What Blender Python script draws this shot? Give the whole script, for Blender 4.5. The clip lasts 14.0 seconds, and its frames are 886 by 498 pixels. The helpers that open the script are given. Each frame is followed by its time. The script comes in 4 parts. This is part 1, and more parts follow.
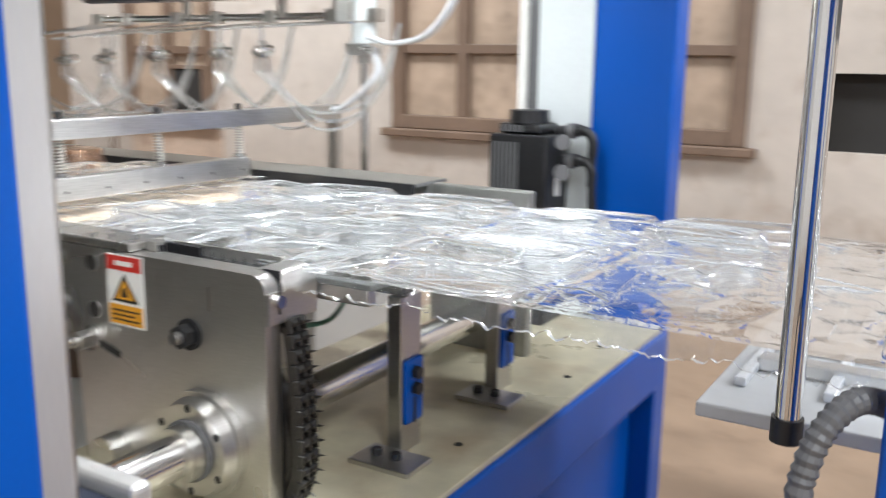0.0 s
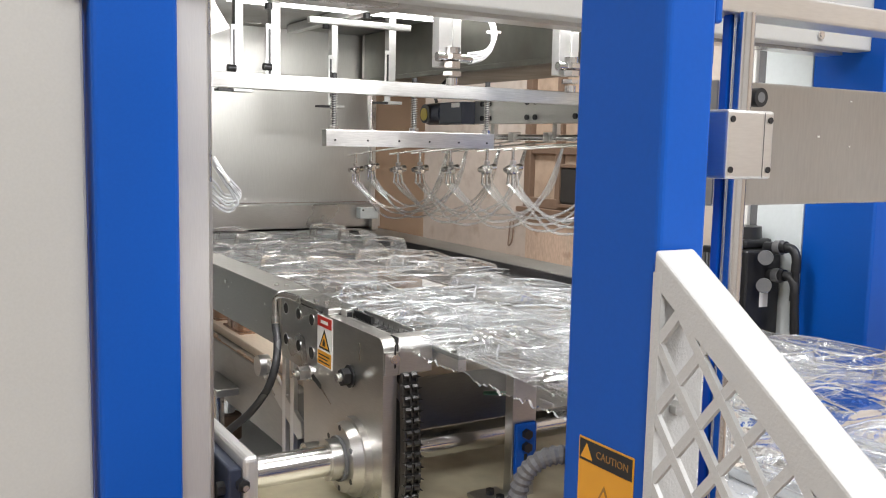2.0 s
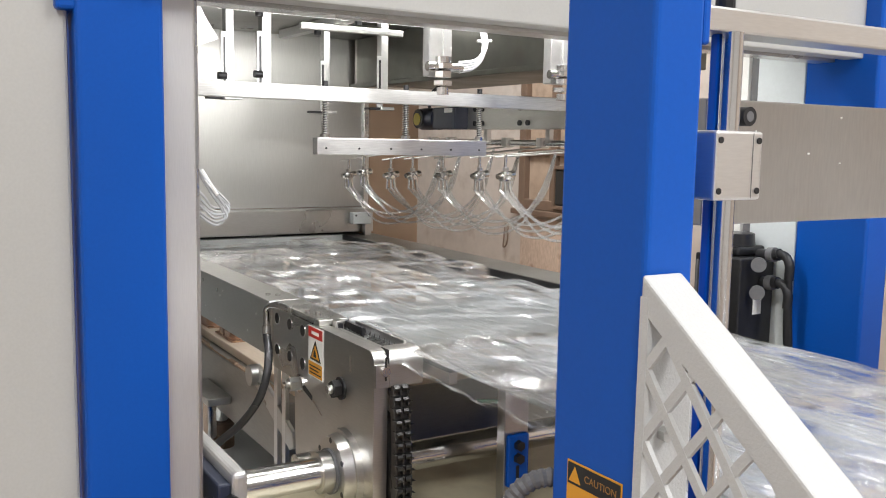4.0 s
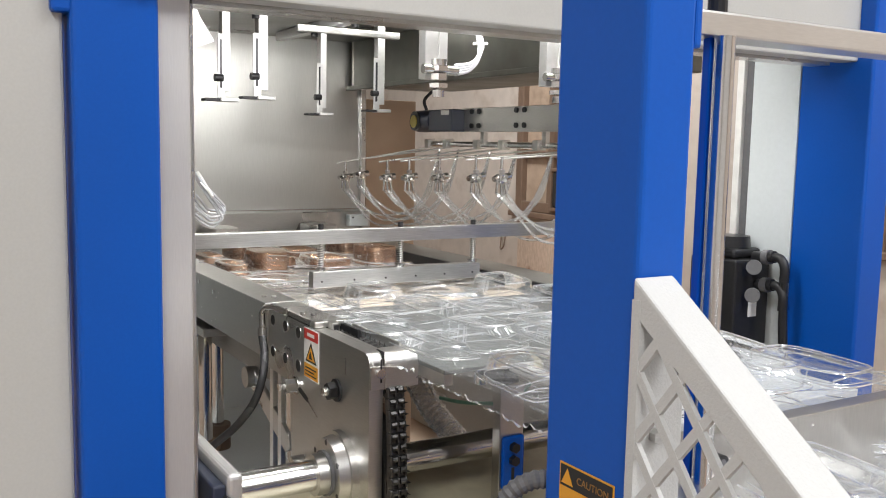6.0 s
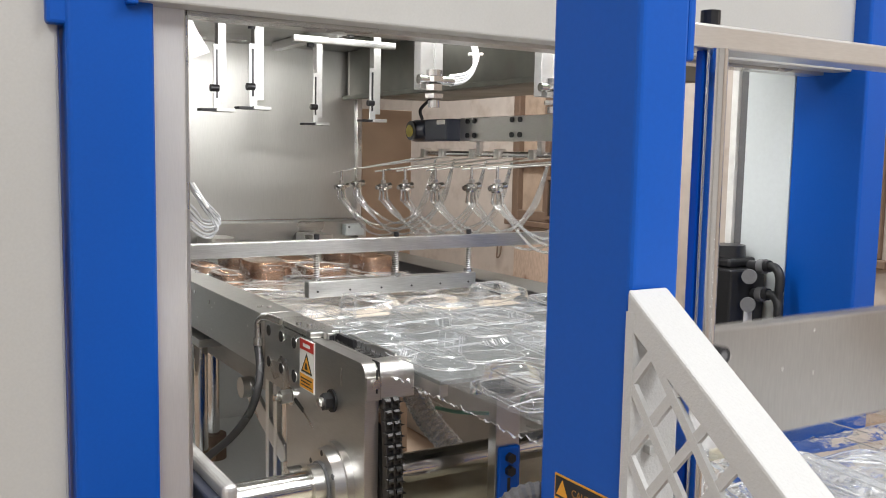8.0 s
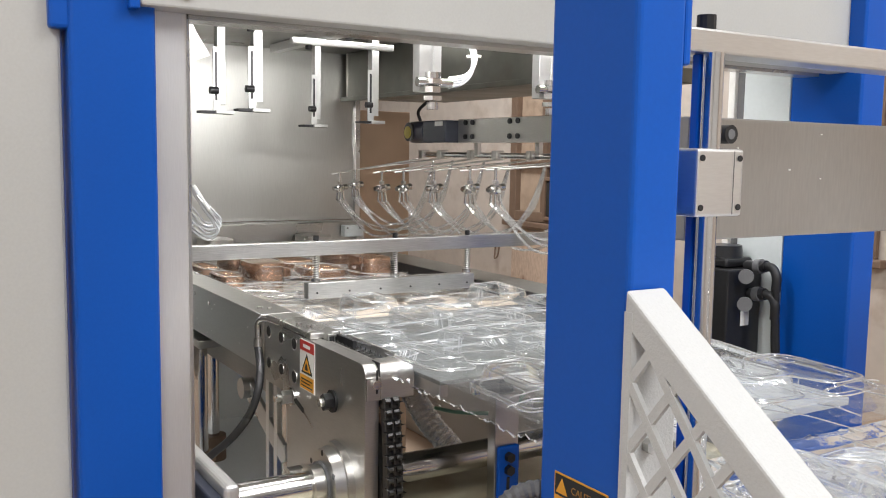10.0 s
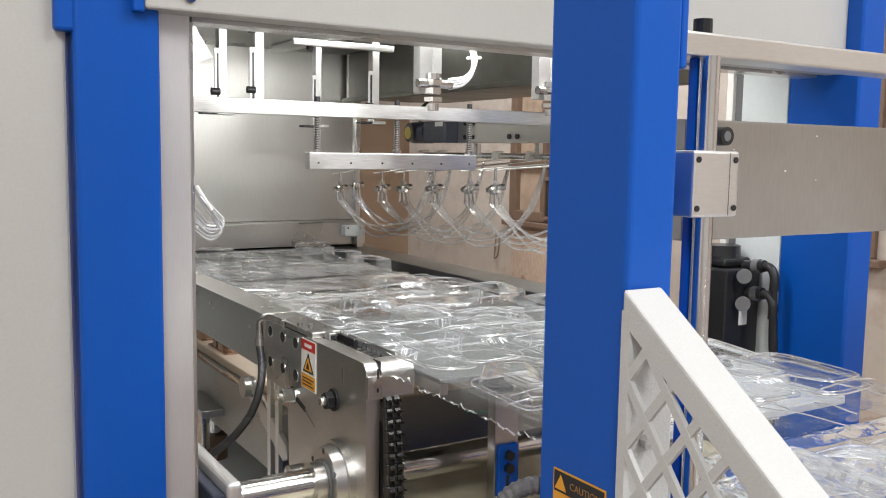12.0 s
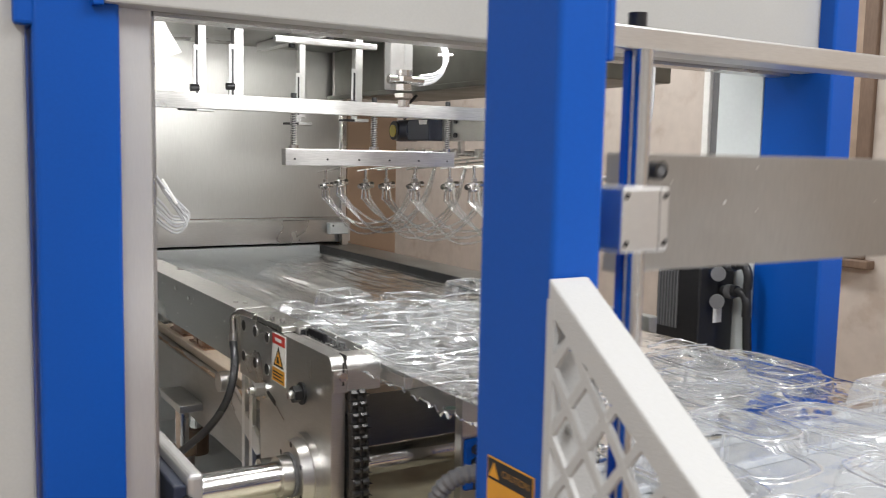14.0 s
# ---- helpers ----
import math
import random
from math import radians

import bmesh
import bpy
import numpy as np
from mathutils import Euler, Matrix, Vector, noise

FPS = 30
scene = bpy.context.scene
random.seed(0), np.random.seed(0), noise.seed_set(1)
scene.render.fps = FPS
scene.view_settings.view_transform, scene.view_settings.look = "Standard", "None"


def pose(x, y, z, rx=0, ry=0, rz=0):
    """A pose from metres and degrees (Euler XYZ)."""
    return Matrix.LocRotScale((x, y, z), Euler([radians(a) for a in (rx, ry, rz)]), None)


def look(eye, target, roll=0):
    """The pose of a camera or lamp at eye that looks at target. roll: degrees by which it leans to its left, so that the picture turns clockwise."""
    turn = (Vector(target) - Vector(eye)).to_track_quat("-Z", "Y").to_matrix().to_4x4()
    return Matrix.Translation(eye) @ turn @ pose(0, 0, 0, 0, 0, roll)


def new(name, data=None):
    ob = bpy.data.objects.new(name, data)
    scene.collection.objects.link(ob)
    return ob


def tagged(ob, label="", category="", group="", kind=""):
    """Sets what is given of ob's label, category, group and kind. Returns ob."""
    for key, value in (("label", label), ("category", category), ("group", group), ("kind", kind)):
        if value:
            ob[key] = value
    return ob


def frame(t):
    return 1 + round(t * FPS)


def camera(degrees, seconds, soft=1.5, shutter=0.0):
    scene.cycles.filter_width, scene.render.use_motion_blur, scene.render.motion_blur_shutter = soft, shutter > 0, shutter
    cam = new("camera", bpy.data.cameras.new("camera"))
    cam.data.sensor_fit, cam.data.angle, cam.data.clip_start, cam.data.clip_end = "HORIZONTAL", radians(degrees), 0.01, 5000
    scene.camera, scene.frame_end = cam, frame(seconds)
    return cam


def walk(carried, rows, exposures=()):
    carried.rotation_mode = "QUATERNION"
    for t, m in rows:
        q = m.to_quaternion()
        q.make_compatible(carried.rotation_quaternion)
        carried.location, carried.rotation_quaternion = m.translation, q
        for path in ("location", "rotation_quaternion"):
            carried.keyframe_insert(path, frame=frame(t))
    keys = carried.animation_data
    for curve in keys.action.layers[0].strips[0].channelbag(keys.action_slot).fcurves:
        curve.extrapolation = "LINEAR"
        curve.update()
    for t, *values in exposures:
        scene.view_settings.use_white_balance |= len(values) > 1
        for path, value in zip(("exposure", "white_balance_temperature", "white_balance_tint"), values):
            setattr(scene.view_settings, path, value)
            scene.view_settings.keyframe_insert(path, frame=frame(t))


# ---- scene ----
cam = camera(52.09, 14.0, 1.0, 0.5)
# seconds, eye x y z, yaw, pitch, roll
PATH = [
    (0, -0.0787, -0.0069, 1.3413, 31.303, -11.782, -0.721),
    (0.4, 0.1597, -0.0034, 1.3633, 44.046, -10.786, -1.680),
    (0.5, 0.2285, -0.0004, 1.3684, 46.454, -10.515, -1.811),
    (0.8, 0.4054, 0.0257, 1.4160, 52.135, -9.309, -1.681),
    (1, 0.5190, 0.0650, 1.4202, 55.271, -8.577, -1.275),
    (1.5, 0.6568, 0.1337, 1.4099, 59.168, -6.811, -1.298),
    (2, 0.6691, 0.1192, 1.4336, 59.407, -6.647, -1.221),
    (2.5, 0.6598, 0.1229, 1.4460, 59.172, -6.753, -1.128),
    (3, 0.6570, 0.1325, 1.4524, 59.170, -6.709, -1.072),
    (5.5, 0.6726, 0.1366, 1.4592, 59.074, -6.616, -1.045),
    (6, 0.6681, 0.1382, 1.4590, 59.008, -6.563, -1.125),
    (6.5, 0.6691, 0.1437, 1.4627, 58.903, -6.352, -0.992),
    (7, 0.6712, 0.1408, 1.4636, 58.791, -6.149, -1.062),
    (7.5, 0.6703, 0.1348, 1.4641, 58.686, -6.097, -1.077),
    (8, 0.6701, 0.1397, 1.4632, 58.787, -6.030, -1.063),
    (10.5, 0.6856, 0.1256, 1.4661, 58.592, -5.983, -0.901),
    (11, 0.6903, 0.1229, 1.4658, 58.622, -5.982, -0.905),
    (11.5, 0.6918, 0.1209, 1.4676, 58.614, -5.997, -0.980),
    (12, 0.6947, 0.1190, 1.4678, 58.600, -5.997, -0.926),
    (12.5, 0.6878, 0.1220, 1.4644, 58.581, -5.952, -0.944),
    (13, 0.6796, 0.1290, 1.4645, 58.640, -5.993, -0.934),
    (13.5, 0.6813, 0.1295, 1.4652, 58.567, -6.016, -0.922),
    (14, 0.7463, 0.1775, 1.4580, 58.764, -5.949, -1.188),
]
walk(cam, [(t, pose(x, y, z, 90 + pitch, roll, yaw)) for t, x, y, z, yaw, pitch, roll in PATH],
     [(0.0, 0.43, 6150, 8), (0.5, 0.38, 6150, 8), (1.0, 0.31, 6350, 10), (1.5, 0.23, 6500, 10), (2.0, 0.19, 6500, 10), (3.0, 0.15, 6500, 10), (6.0, 0.05, 6500, 10), (13.6, 0.02, 6500, 10), (14.0, -0.10, 6500, 10)])

# ---------------- light ----------------
world = bpy.data.worlds.new("hall_air")
scene.world = world
world.use_nodes = True
world.node_tree.nodes["Background"].inputs[0].default_value = (0.9, 0.95, 1.0, 1)
world.node_tree.nodes["Background"].inputs[1].default_value = 0.3


def area_lamp(name, at, target, sx, sy, watts, colour=(1, 0.97, 0.93)):
    data = bpy.data.lights.new(name, "AREA")
    data.shape, data.size, data.size_y, data.energy, data.color = "RECTANGLE", sx, sy, watts, colour
    ob = new(name, data)
    ob.matrix_world = look(at, target)
    return ob


# unseen lamps added high in the hall; the header's tube; an added back-wall fill
for lx, ly, watts in ((-4.5, -2.2, 214), (3.0, -1.2, 214), (-4.5, 3.2, 214), (2.4, 2.7, 225)):
    area_lamp("unseen_hall_lamp", (lx, ly, 4.4), (lx, ly, 0), 4.0, 0.7, watts, (0.97, 0.985, 1.0))
area_lamp("hood_light", (-1.12, 1.35, 1.865), (-2.0, 1.35, 1.0), 1.2, 0.05, 16.0, (1, 0.99, 0.97))
# added fill that brightens the back lining, turned away from the camera
area_lamp("hood_light", (-2.33, 1.50, 1.882), (-2.95, 1.50, 1.35), 0.9, 0.05, 1.3, (1, 0.99, 0.97))


# ---------------- materials ----------------
def material(name, colour, rough=0.5, metal=0.0, bump=0.0, scale=30.0, vary=0.12, stretch=(1, 1, 1), spec=0.5, dirt=0.0, dirt_colour=(0.1, 0.07, 0.05), rough_vary=0.1):
    m = bpy.data.materials.new(name)
    m.use_nodes = True
    nt = m.node_tree
    b = nt.nodes["Principled BSDF"]
    tc = nt.nodes.new("ShaderNodeTexCoord")
    mp = nt.nodes.new("ShaderNodeMapping")
    mp.inputs["Scale"].default_value = stretch
    nt.links.new(tc.outputs["Object"], mp.inputs["Vector"])
    fine = nt.nodes.new("ShaderNodeTexNoise")
    fine.inputs["Scale"].default_value, fine.inputs["Detail"].default_value = scale, 5
    nt.links.new(mp.outputs["Vector"], fine.inputs["Vector"])
    broad = nt.nodes.new("ShaderNodeTexNoise")
    broad.inputs["Scale"].default_value, broad.inputs["Detail"].default_value = 2.6, 4
    nt.links.new(tc.outputs["Object"], broad.inputs["Vector"])
    add = nt.nodes.new("ShaderNodeMath")
    add.operation = "ADD"
    nt.links.new(fine.outputs["Fac"], add.inputs[0])
    nt.links.new(broad.outputs["Fac"], add.inputs[1])
    ramp = nt.nodes.new("ShaderNodeMapRange")
    ramp.inputs["From Min"].default_value, ramp.inputs["From Max"].default_value = 0.6, 1.4
    ramp.inputs["To Min"].default_value, ramp.inputs["To Max"].default_value = 1 - vary, 1 + vary
    nt.links.new(add.outputs[0], ramp.inputs["Value"])
    mul = nt.nodes.new("ShaderNodeVectorMath")
    mul.operation = "SCALE"
    mul.inputs[0].default_value = colour
    nt.links.new(ramp.outputs["Result"], mul.inputs["Scale"])
    out = mul.outputs["Vector"]
    if dirt:
        mix = nt.nodes.new("ShaderNodeMix")
        mix.data_type = "RGBA"
        spots = nt.nodes.new("ShaderNodeTexNoise")
        spots.inputs["Scale"].default_value, spots.inputs["Detail"].default_value = 5.5, 8
        nt.links.new(tc.outputs["Object"], spots.inputs["Vector"])
        cut = nt.nodes.new("ShaderNodeMapRange")
        cut.inputs["From Min"].default_value, cut.inputs["From Max"].default_value = 0.55, 0.72
        cut.inputs["To Max"].default_value = dirt
        nt.links.new(spots.outputs["Fac"], cut.inputs["Value"])
        nt.links.new(cut.outputs["Result"], mix.inputs[0])
        nt.links.new(out, mix.inputs[6])
        mix.inputs[7].default_value = (*dirt_colour, 1)
        out = mix.outputs[2]
    nt.links.new(out, b.inputs["Base Color"])
    b.inputs["Metallic"].default_value = metal
    b.inputs["Specular IOR Level"].default_value = spec
    rr = nt.nodes.new("ShaderNodeMapRange")
    rr.inputs["From Min"].default_value, rr.inputs["From Max"].default_value = 0.35, 0.65
    rr.inputs["To Min"].default_value, rr.inputs["To Max"].default_value = max(0.03, rough - rough_vary), min(1, rough + rough_vary)
    nt.links.new(broad.outputs["Fac"], rr.inputs["Value"])
    nt.links.new(rr.outputs["Result"], b.inputs["Roughness"])
    if bump:
        bp = nt.nodes.new("ShaderNodeBump")
        bp.inputs["Strength"].default_value, bp.inputs["Distance"].default_value = bump, 0.0006
        nt.links.new(fine.outputs["Fac"], bp.inputs["Height"])
        nt.links.new(bp.outputs["Normal"], b.inputs["Normal"])
    return m


def clear_plastic(name, tint, base_gloss, rough, wrinkle, scale, stretch=(1, 1, 1), haze=0.03, gain=1.5):
    """A thin clear skin: it lets light straight through, and shines by its angle and its creases."""
    m = bpy.data.materials.new(name)
    m.use_nodes = True
    nt = m.node_tree
    nt.nodes.clear()
    out = nt.nodes.new("ShaderNodeOutputMaterial")
    tr = nt.nodes.new("ShaderNodeBsdfTransparent")
    tr.inputs["Color"].default_value = (*tint, 1)
    gl = nt.nodes.new("ShaderNodeBsdfGlossy")
    gl.inputs["Roughness"].default_value = rough
    gl.inputs["Color"].default_value = (1, 1, 1, 1)
    df = nt.nodes.new("ShaderNodeBsdfDiffuse")
    df.inputs["Color"].default_value = (0.85, 0.87, 0.9, 1)
    tc = nt.nodes.new("ShaderNodeTexCoord")
    mp = nt.nodes.new("ShaderNodeMapping")
    mp.inputs["Scale"].default_value = stretch
    nt.links.new(tc.outputs["Object"], mp.inputs["Vector"])
    no = nt.nodes.new("ShaderNodeTexNoise")
    no.inputs["Scale"].default_value, no.inputs["Detail"].default_value, no.inputs["Distortion"].default_value = scale, 4, 0.6
    nt.links.new(mp.outputs["Vector"], no.inputs["Vector"])
    bp = nt.nodes.new("ShaderNodeBump")
    bp.inputs["Strength"].default_value, bp.inputs["Distance"].default_value = wrinkle, 0.012
    nt.links.new(no.outputs["Fac"], bp.inputs["Height"])
    nt.links.new(bp.outputs["Normal"], gl.inputs["Normal"])
    fr = nt.nodes.new("ShaderNodeFresnel")
    fr.inputs["IOR"].default_value = 1.5
    nt.links.new(bp.outputs["Normal"], fr.inputs["Normal"])
    ad = nt.nodes.new("ShaderNodeMath")
    ad.operation, ad.use_clamp = "MULTIPLY_ADD", True
    ad.inputs[1].default_value, ad.inputs[2].default_value = gain, base_gloss
    nt.links.new(fr.outputs[0], ad.inputs[0])
    hz = nt.nodes.new("ShaderNodeMixShader")
    hz.inputs[0].default_value = haze
    nt.links.new(tr.outputs[0], hz.inputs[1])
    nt.links.new(df.outputs[0], hz.inputs[2])
    mx = nt.nodes.new("ShaderNodeMixShader")
    nt.links.new(ad.outputs[0], mx.inputs[0])
    nt.links.new(hz.outputs[0], mx.inputs[1])
    nt.links.new(gl.outputs[0], mx.inputs[2])
    nt.links.new(mx.outputs[0], out.inputs[0])
    return m


BLUE = material("blue_paint", (0.002, 0.082, 0.43), 0.36, 0, 0.10, 160, 0.05, spec=0.3, rough_vary=0.05)
CREAM = material("cream_paint", (0.495, 0.49, 0.465), 0.5, 0, 0.12, 220, 0.05, dirt=0.08, dirt_colour=(0.3, 0.27, 0.23))
WHITE = material("white_powder_coat", (0.53, 0.53, 0.52), 0.45, 0, 1.0, 300, 0.04)
PALE = material("pale_grey_paint", (0.66, 0.70, 0.71), 0.5, 0, 0.05, 80, 0.04)
HANGER = material("dull_aluminium", (0.58, 0.58, 0.57), 0.42, 0.9, 0.05, 60, 0.08)
REVEAL = material("bright_brushed_strip", (0.72, 0.71, 0.70), 0.44, 0.8, 0.06, 40, 0.05, stretch=(14, 14, 1))
STEEL = material("brushed_stainless", (0.54, 0.53, 0.51), 0.33, 1.0, 0.10, 40, 0.10, stretch=(1, 1, 14), rough_vary=0.06)
WALLSTEEL = material("stainless_sheet", (0.50, 0.50, 0.48), 0.40, 1.0, 0.06, 30, 0.08, stretch=(1, 20, 1), rough_vary=0.08)
# stainless darkened in its colour for the dim reflections under the roof, plus stains
HOODSTEEL = material("dimmed_stained_hood_steel", (0.165, 0.165, 0.145), 0.44, 1.0, 0.06, 12, 0.25, dirt=0.45, dirt_colour=(0.16, 0.14, 0.11))
ROOFSTEEL = material("dull_roof_steel", (0.40, 0.40, 0.38), 0.36, 1.0, 0.06, 20, 0.2, stretch=(1, 12, 1), dirt=0.25, dirt_colour=(0.2, 0.18, 0.15))
PLATE = material("machined_plate", (0.56, 0.55, 0.53), 0.31, 1.0, 0.12, 50, 0.10, stretch=(1, 1, 10), rough_vary=0.07)
CHROME = material("polished_shaft", (0.68, 0.67, 0.66), 0.16, 1.0, 0.02, 60, 0.05, stretch=(8, 1, 8), rough_vary=0.05)
ALU = material("aluminium_bar", (0.74, 0.74, 0.73), 0.36, 1.0, 0.05, 60, 0.06, stretch=(1, 1, 8), rough_vary=0.06)
# oil dirt, its brown also painting in the reflection of brown surroundings
GALV = material("oiled_base_plate", (0.56, 0.51, 0.365), 0.36, 0.10, 0.10, 14, 0.22, dirt=0.45, dirt_colour=(0.28, 0.17, 0.08))
MOULDSTEEL = material("dull_mould_steel", (0.37, 0.355, 0.33), 0.38, 0.7, 0.10, 30, 0.12, stretch=(1, 1, 8), dirt=0.15)
BEAMSTEEL = material("matt_beam_steel", (0.42, 0.41, 0.39), 0.42, 1.0, 0.06, 40, 0.08, stretch=(1, 6, 1), dirt=0.1)
FADED = material("faded_black_print", (0.30, 0.15, 0.03), 0.5, vary=0.3)
TABLESTEEL = material("smooth_grey_plate", (0.17, 0.178, 0.17), 0.38, 0.5, 0.05, 20, 0.1, dirt=0.15)
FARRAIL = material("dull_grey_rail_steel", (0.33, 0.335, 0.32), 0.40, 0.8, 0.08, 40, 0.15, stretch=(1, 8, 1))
BRUSHED = material("brushed_aluminium_bar", (0.62, 0.62, 0.61), 0.32, 1.0, 0.5, 50, 0.22, stretch=(6, 0.5, 9), rough_vary=0.08)
PEEL = material("peeling_stained_plaster", (0.52, 0.40, 0.31), 0.85, 0, 0.5, 22, 0.25, stretch=(3, 1, 1), dirt=0.75, dirt_colour=(0.20, 0.10, 0.06))
TABLESHEET = material("grey_white_sheet", (0.46, 0.465, 0.47), 0.42, 0, 0.05, 30, 0.08)
SLAB = material("white_plastic_slab", (0.62, 0.63, 0.63), 0.35, 0, 0.05, 40, 0.05)
BLACK = material("black_oxide", (0.022, 0.022, 0.024), 0.4, 0.3, 0.15, 90, 0.2)
CHAIN = material("oily_chain_steel", (0.07, 0.068, 0.066), 0.32, 0.9, 0.2, 160, 0.3)
RUBBER = material("grey_conduit_plastic", (0.13, 0.13, 0.135), 0.5, 0, 0.1, 100, 0.15)
CABLE = material("braided_cable_sleeve", (0.07, 0.07, 0.075), 0.28, 0.4, 0.4, 400, 0.2)
COPPER = material("bronze_mould", (0.52, 0.335, 0.235), 0.24, 0.75, 0.1, 60, 0.15, dirt=0.25, dirt_colour=(0.2, 0.11, 0.06))
WOOD = material("pale_plywood", (0.78, 0.66, 0.53), 0.45, 0, 0.15, 26, 0.10, stretch=(1, 8, 8), dirt=0.2, dirt_colour=(0.42, 0.27, 0.16))
OLDWOOD = material("splintered_old_plywood", (0.30, 0.21, 0.14), 0.6, 0, 0.3, 26, 0.25, stretch=(1, 8, 8), dirt=0.4, dirt_colour=(0.2, 0.12, 0.07))
PLASTER = material("stained_plaster", (0.50, 0.44, 0.385), 0.85, 0, 0.3, 9, 0.12, dirt=0.35, dirt_colour=(0.28, 0.19, 0.13))
PALEBOUNCE = material("pale_bounce_surface", (0.74, 0.74, 0.73), 0.8, 0, 0.2, 8, 0.06)
FLOOR = material("dusty_brown_floor", (0.27, 0.19, 0.13), 0.45, 0, 0.1, 6, 0.2, dirt=0.4, dirt_colour=(0.14, 0.09, 0.06))
DARKWOOD = material("old_brown_wood", (0.16, 0.105, 0.072), 0.6, 0, 0.3, 20, 0.25, stretch=(6, 6, 1))
TANBOARD = material("tan_board", (0.36, 0.25, 0.17), 0.7, 0, 0.1, 10, 0.08)
GLASSDARK = material("dusty_window_board", (0.38, 0.285, 0.21), 0.5, 0, 0.1, 8, 0.3, dirt=0.5)
# near-black colour that paints the shade inside holes, slots and openings
DARK = material("painted_opening_shade", (0.02, 0.018, 0.016), 0.8)
YELLOW = material("orange_yellow_label", (0.72, 0.33, 0.02), 0.4, 0, 0.02, 30, 0.05)
RED = material("red_label", (0.55, 0.03, 0.02), 0.4)
INK = material("black_ink", (0.015, 0.014, 0.013), 0.5)
LABELWHITE = material("white_label", (0.8, 0.79, 0.76), 0.45)
BRASSY = material("yellow_cap", (0.42, 0.34, 0.05), 0.4)
GREEN = material("green_hose_plastic", (0.16, 0.40, 0.27), 0.35)
NAVY = material("navy_enclosure", (0.022, 0.028, 0.05), 0.4)
FILM = clear_plastic("formed_film", (0.95, 0.955, 0.96), 0.02, 0.05, 0.40, 22, haze=0.065, gain=0.8)
FILMEDGE = clear_plastic("crumpled_film_edge", (0.93, 0.94, 0.95), 0.03, 0.04, 0.35, 50, haze=0.03, gain=0.9)
# dark tint and raised gloss paint in the silver sheen of the clear film
SMOOTH = clear_plastic("sheen_tinted_film", (0.30, 0.315, 0.325), 0.46, 0.16, 0.8, 7, stretch=(0.5, 4.2, 1), haze=0.02, gain=2.2)
TRAY = clear_plastic("clear_tray", (0.95, 0.955, 0.96), 0.0, 0.03, 0.06, 30, haze=0.015, gain=0.6)
# whitened, glossy plastic that stands in for glints along film edges and creases
RIMGLINT = clear_plastic("rim_and_crease_glint", (0.93, 0.94, 0.95), 0.45, 0.14, 0.1, 60, haze=0.62, gain=1.5)
MILKY = clear_plastic("milky_hose", (0.9, 0.9, 0.89), 0.05, 0.12, 0.1, 80, haze=0.75, gain=1.0)
TUBE = clear_plastic("clear_hose", (0.90, 0.90, 0.88), 0.05, 0.08, 0.1, 80, haze=0.20, gain=1.4)


def glow(name, colour, strength):
    m = bpy.data.materials.new(name)
    m.use_nodes = True
    b = m.node_tree.nodes["Principled BSDF"]
    b.inputs["Base Color"].default_value = (*colour, 1)
    b.inputs["Emission Color"].default_value = (*colour, 1)
    b.inputs["Emission Strength"].default_value = strength
    return m


LED = glow("lit_tube", (1, 0.98, 0.95), 4.0)


# ---------------- building helpers ----------------
def thing(name, at, label, category, group="", kind=""):
    ob = new(name)
    ob.empty_display_size = 0.05
    ob.matrix_basis = Matrix.Translation(at)
    return tagged(ob, label, category, group, kind)


def world_of(ob):
    m = ob.matrix_basis.copy()
    while ob.parent:
        m = ob.parent.matrix_basis @ m
        ob = ob.parent
    return m


def part(name, bm, mat, parent, label="", smooth=False):
    """One mesh under a thing or a part; the bmesh is given in the world's own metres."""
    me = bpy.data.meshes.new(name)
    inv = world_of(parent).inverted()
    bmesh.ops.transform(bm, matrix=inv, verts=bm.verts)
    bmesh.ops.recalc_face_normals(bm, faces=bm.faces)
    bm.to_mesh(me)
    bm.free()
    me.materials.append(mat)
    if smooth:
        for p in me.polygons:
            p.use_smooth = True
        me.set_sharp_from_angle(angle=radians(38))
    ob = new(name, me)
    ob.parent = parent
    return tagged(ob, label)


def share(name, mesh, parent, m, label=""):
    ob = new(name, mesh)
    ob.parent = parent
    ob.matrix_basis = world_of(parent).inverted() @ m
    return tagged(ob, label)


def solo(name, bm, mat, label, category, kind="", smooth=False, group=""):
    me = bpy.data.meshes.new(name)
    bmesh.ops.recalc_face_normals(bm, faces=bm.faces)
    bm.to_mesh(me)
    bm.free()
    me.materials.append(mat)
    if smooth:
        for p in me.polygons:
            p.use_smooth = True
        me.set_sharp_from_angle(angle=radians(38))
    return tagged(new(name, me), label, category, group, kind)


def box(x0, x1, y0, y1, z0, z1, bevel=0.0, bm=None, seg=2):
    bm = bm or bmesh.new()
    r = bmesh.ops.create_cube(bm, size=1)
    for v in r["verts"]:
        v.co = Vector((x0 + (x1 - x0) * (v.co.x + 0.5), y0 + (y1 - y0) * (v.co.y + 0.5), z0 + (z1 - z0) * (v.co.z + 0.5)))
    if bevel:
        edges = list({e for v in r["verts"] for e in v.link_edges})
        bmesh.ops.bevel(bm, geom=edges, offset=bevel, segments=seg, affect="EDGES", profile=0.5)
    return bm


